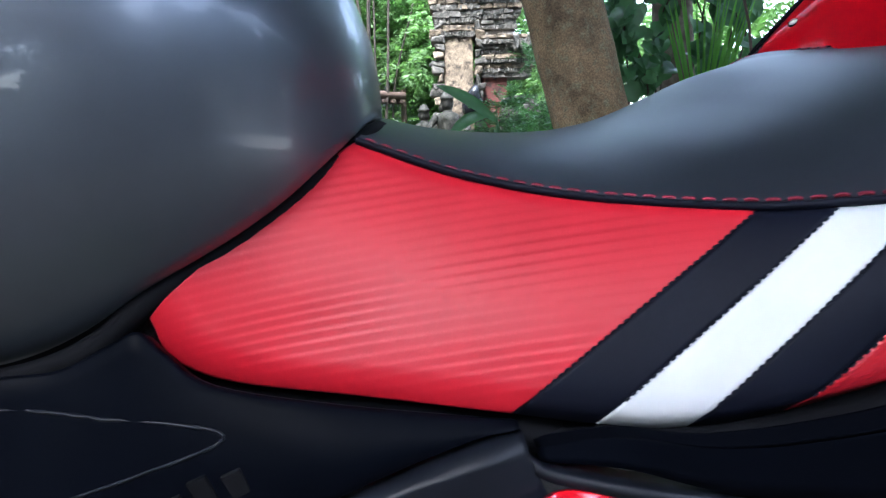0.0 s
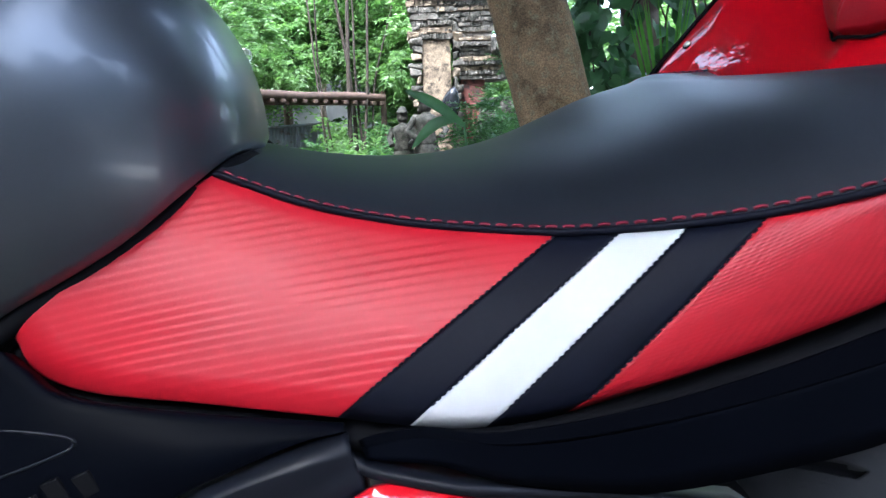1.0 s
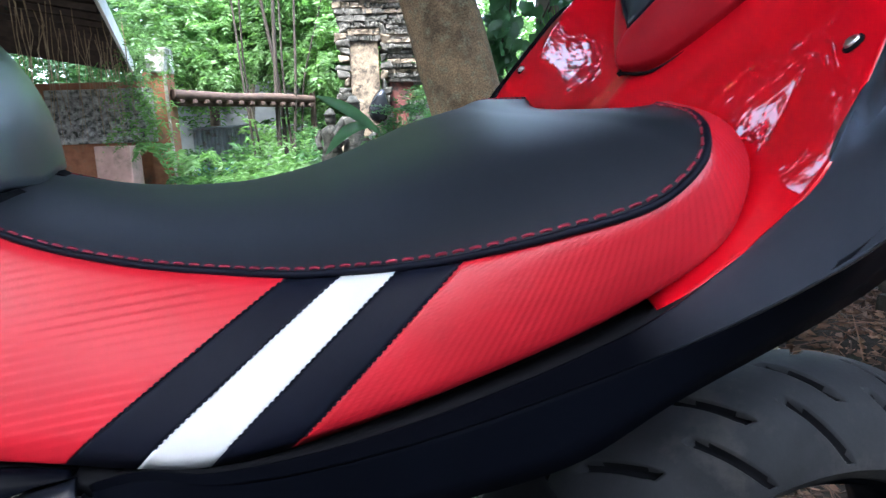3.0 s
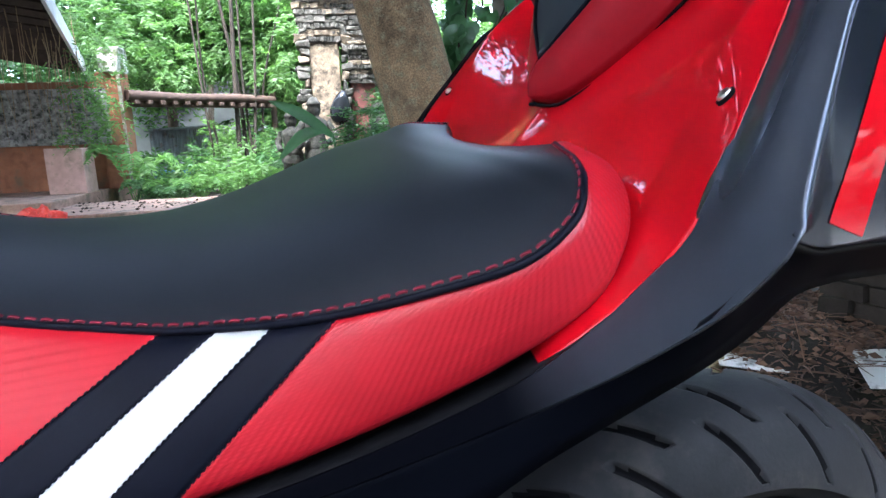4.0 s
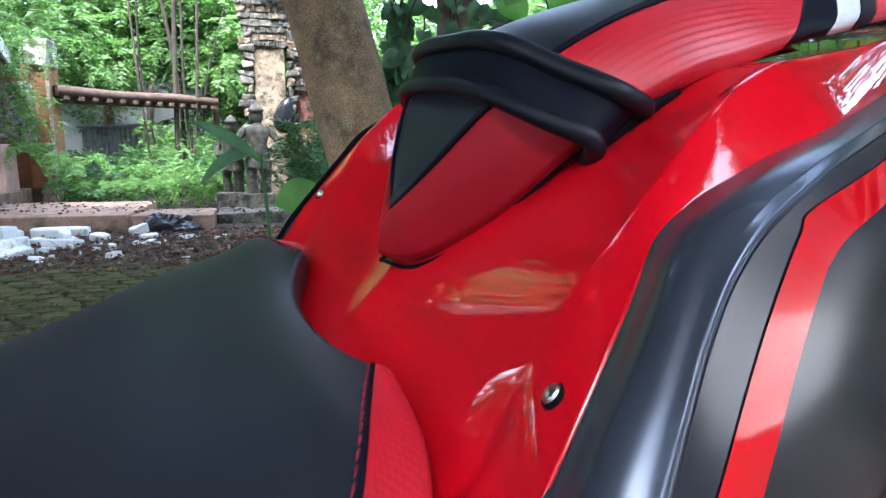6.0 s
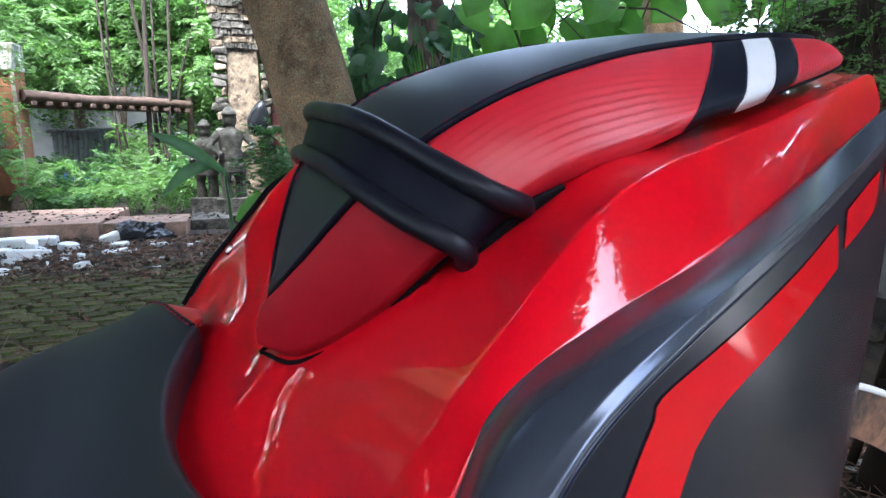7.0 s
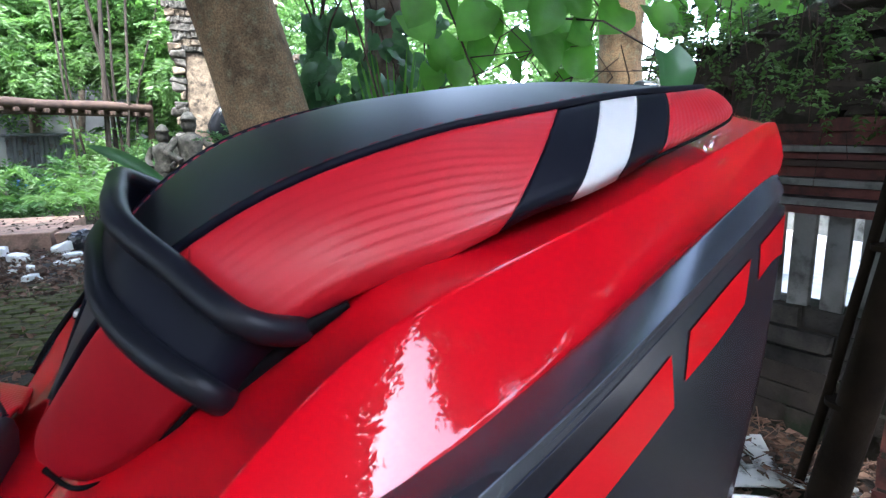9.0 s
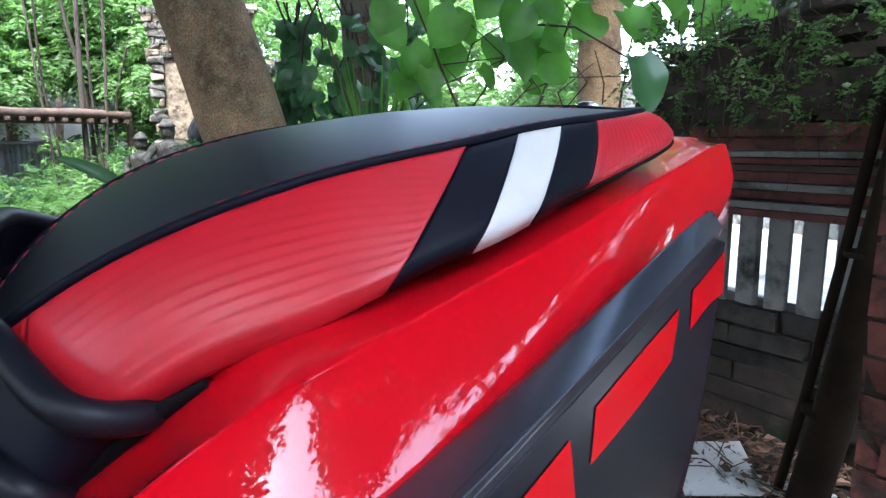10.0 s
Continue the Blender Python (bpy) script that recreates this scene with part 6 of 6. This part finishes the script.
for k in range(5):
    x = -.5 + .28 * k
    g = Geo().tube([(x * .8, .05, 0), (x * .9, .08, .6), (x + hv.uniform(-.05, .05), .03, 1.15), (x + hv.uniform(-.2, .2), 0, 1.5), (x + hv.uniform(-.4, .4), 0, 1.9)], [.007, .006, .0045, .0032, .002], 6)
    part("stem", g, mat_dwood, vine, "dark thin stem")
for k in range(8):
    a = Vector((hv.uniform(-.5, .9), .02, hv.uniform(1.2, 1.45)))
    g = Geo().tube([a, a + Vector((hv.uniform(-.2, .2), 0, .05)), a + Vector((hv.uniform(-.4, .4), -.02, hv.uniform(.05, .3)))], [.0028, .0024, .0014], 5)
    part("twig", g, mat_dwood, vine)
more = [(x + hv.uniform(-.09, .09), z + hv.uniform(-.06, .06), s * hv.uniform(.7, 1)) for x, z, s in HEARTS[:19]]
for x, z, s in list(HEARTS) + more:
    g = Geo()
    m = pose(x - 1.55, hv.uniform(-.14, .10), z, 74 + hv.uniform(-24, 20), hv.uniform(-16, 16), hv.uniform(-26, 34)) @ pose(0, 0, 0, 0, 0, -90 + hv.uniform(-55, 55))
    heart(g, m, s * .80)
    part("leaf", g, mat_leaf3, vine)
g = Geo()
heart(g, pose(.125, -.42, 1.245, 80, 6, 10) @ pose(0, 0, 0, 0, 0, -75), .13)
part("leaf", g, mat_leafd, vine, "grey-green leaf hanging in front")
part("twig", Geo().tube([(.08, -.41, 1.31), (.05, -.2, 1.42), (.0, 0, 1.46)], [.0025, .003, .004], 5), mat_dwood, vine)
for k in range(9):
    x = -.45 + .11 * k
    part("twig", Geo().tube([(x, .06, 1.12), (x + hv.uniform(-.1, .2), .03, 1.22 + hv.uniform(0, .08)), (x + hv.uniform(-.1, .35), 0, 1.34 + hv.uniform(0, .12))], [.0035, .0028, .0018], 5), mat_dwood, vine)

creeper = holder("creeper", pose(1.15, 3.35, 0), "creeper with many oval leaves hanging beside the brown trunk", "vine")
g, gl = Geo(), Geo()
for k in range(16):
    x = hv.uniform(-.25, .45)
    p = [Vector((x + hv.uniform(-.06, .06), hv.uniform(-.1, .25), z)) for z in (1.80, 1.6, 1.35, 1.05, .5, 0)]
    part("stem", Geo().tube(spline(p, 20), .005, 5), mat_dwood, creeper)
    for j in range(15):
        q = Vector(tuple(spline(p, 60)[hv.randrange(8, 50)]))
        heart(gl, Matrix.Translation(q + Vector((hv.uniform(-.05, .05), -.04, 0))) @ pose(0, 0, 0, 65 + hv.uniform(-30, 25), hv.uniform(-25, 25), hv.uniform(-35, 35)) @ pose(0, 0, 0, 0, 0, -90 + hv.uniform(-50, 50)), hv.uniform(.06, .10))
tagged(part("leaf_cover", gl, mat_leafd, creeper, "many oval green leaves"), kind="stuff")


def blade(geo, root, tip, width, sag, fold=.25):
    """A long strap leaf from root to tip."""
    root, tip = Vector(root), Vector(tip)
    d = tip - root
    sd = d.cross(Vector((0, -1, .35))).normalized()
    rows = []
    for t in np.linspace(0, 1, 12):
        w = width * (math.sin(math.pi * min(1, t * .93 + .07)) ** .75)
        c = root + d * t + Vector((0, 0, sag * math.sin(math.pi * t)))
        up = sd.cross(d).normalized() * w * fold
        rows.append([c + sd * w / 2 + up, c, c - sd * w / 2 + up])
    geo.grid(rows)


strap_plant = holder("strap_leaf_plant", pose(.30, 2.95, 0), "plant with two long dark green strap leaves", "plant")
g = Geo()
blade(g, (-.0, 0, .90), (-.275, -.05, 1.068), .055, .018)
part("leaf", g, mat_leafd, strap_plant)
g = Geo()
blade(g, (-.03, 0, .93), (-.25, -.05, .80), .055, .04)
part("leaf", g, mat_leafd, strap_plant)
part("stem", Geo().tube([(.05, .02, 0), (.03, 0, .5), (0, 0, .92)], [.012, .010, .006], 7), mat_leafd, strap_plant)
low_leaf = holder("young_plant", pose(.44, 2.45, 0), "young plant with one broad bright green leaf", "plant")
g = Geo()
heart(g, pose(0, 0, .78, 60, -10, 10) @ pose(0, 0, 0, 0, 0, 180), .13)
part("leaf", g, mat_leaf3, low_leaf)
part("stem", Geo().tube([(.02, 0, 0), (.02, .01, .4), (.03, 0, .77)], .004, 6), mat_leafd, low_leaf)
palm = holder("palm_grass", pose(1.33, 3.2, 0), "tuft of stiff bright green palm blades", "plant")
g = Geo()
for k in range(22):
    a = hv.uniform(-1.1, 1.1)
    blade(g, (.01 * a, hv.uniform(-.04, .04), .75), (.24 * math.sin(a) + .02, hv.uniform(-.1, .1), 1.30 + .22 * math.cos(a) + hv.uniform(-.08, .06)), .014, .01)
part("blades", g, mat_leaf3, palm)
part("stem", Geo().tube([(0, 0, 0), (0, 0, .8)], [.03, .015], 8), mat_dwood, palm)
bush("fern_bush", "dark green fern clump beside the brown trunk", "bush", [(.5, 5.4, .8, .14), (.58, 5.5, 1.0, .14), (.48, 5.5, .6, .18), (.68, 5.5, .75, .15)], 90, 9, .26, .06, mat_leaf2, 85, group="undergrowth")

# ---- mossy pavers, the nearest as pieces ----
pavement = holder("pavement", pose(0, 0, 0), "mossy worn block paving", "pavement", kind="structure")
pv = random.Random(17)
shapes = []
for k in range(10):
    g = Geo()
    ring = [(.078 * math.copysign(abs(math.cos(a)) ** .6, math.cos(a)) * pv.uniform(.9, 1.06), .050 * math.copysign(abs(math.sin(a)) ** .6, math.sin(a)) * pv.uniform(.9, 1.06)) for a in np.linspace(.2, 2 * math.pi + .2, 10, endpoint=False)]
    g.grid([[(x, y, -.03) for x, y in ring], [(x, y, .010) for x, y in ring], [(x * .90, y * .87, .020 + pv.uniform(-.002, .003)) for x, y in ring]], closed=True)
    g.fan([(x * .90, y * .87, .020) for x, y in ring], flip=True)
    shapes.append(g.mesh("paver", mat_paver))
spots = []
j = 0
y = 3.42
while y < 5.35:
    x = -3.3 + (j % 2) * .08
    while x < .75:
        if y > 3.5 or pv.random() < .6:
            spots.append((x + pv.uniform(-.008, .008), y + pv.uniform(-.006, .006)))
        x += .162
    y += .106
    j += 1
spots.sort(key=lambda s: (s[0] + .9) ** 2 + (s[1] - 3.9) ** 2 * .8)
rest = Geo()
for k, (x, y) in enumerate(spots):
    m = pose(x, y, pv.uniform(-.006, .006), pv.uniform(-3, 3), pv.uniform(-3, 3), pv.uniform(-7, 7))
    if k < 290:
        ob = new("paver", shapes[k % 10])
        ob.parent, ob.matrix_local = pavement, m
    else:
        me = shapes[k % 10]
        o = len(rest.v)
        rest.v += [tuple(m @ v.co) for v in me.vertices]
        rest.f += [tuple(o + i for i in p.vertices) for p in me.polygons]
tagged(part("paver_rest", rest, mat_paver, pavement, "more mossy pavers"), kind="stuff")
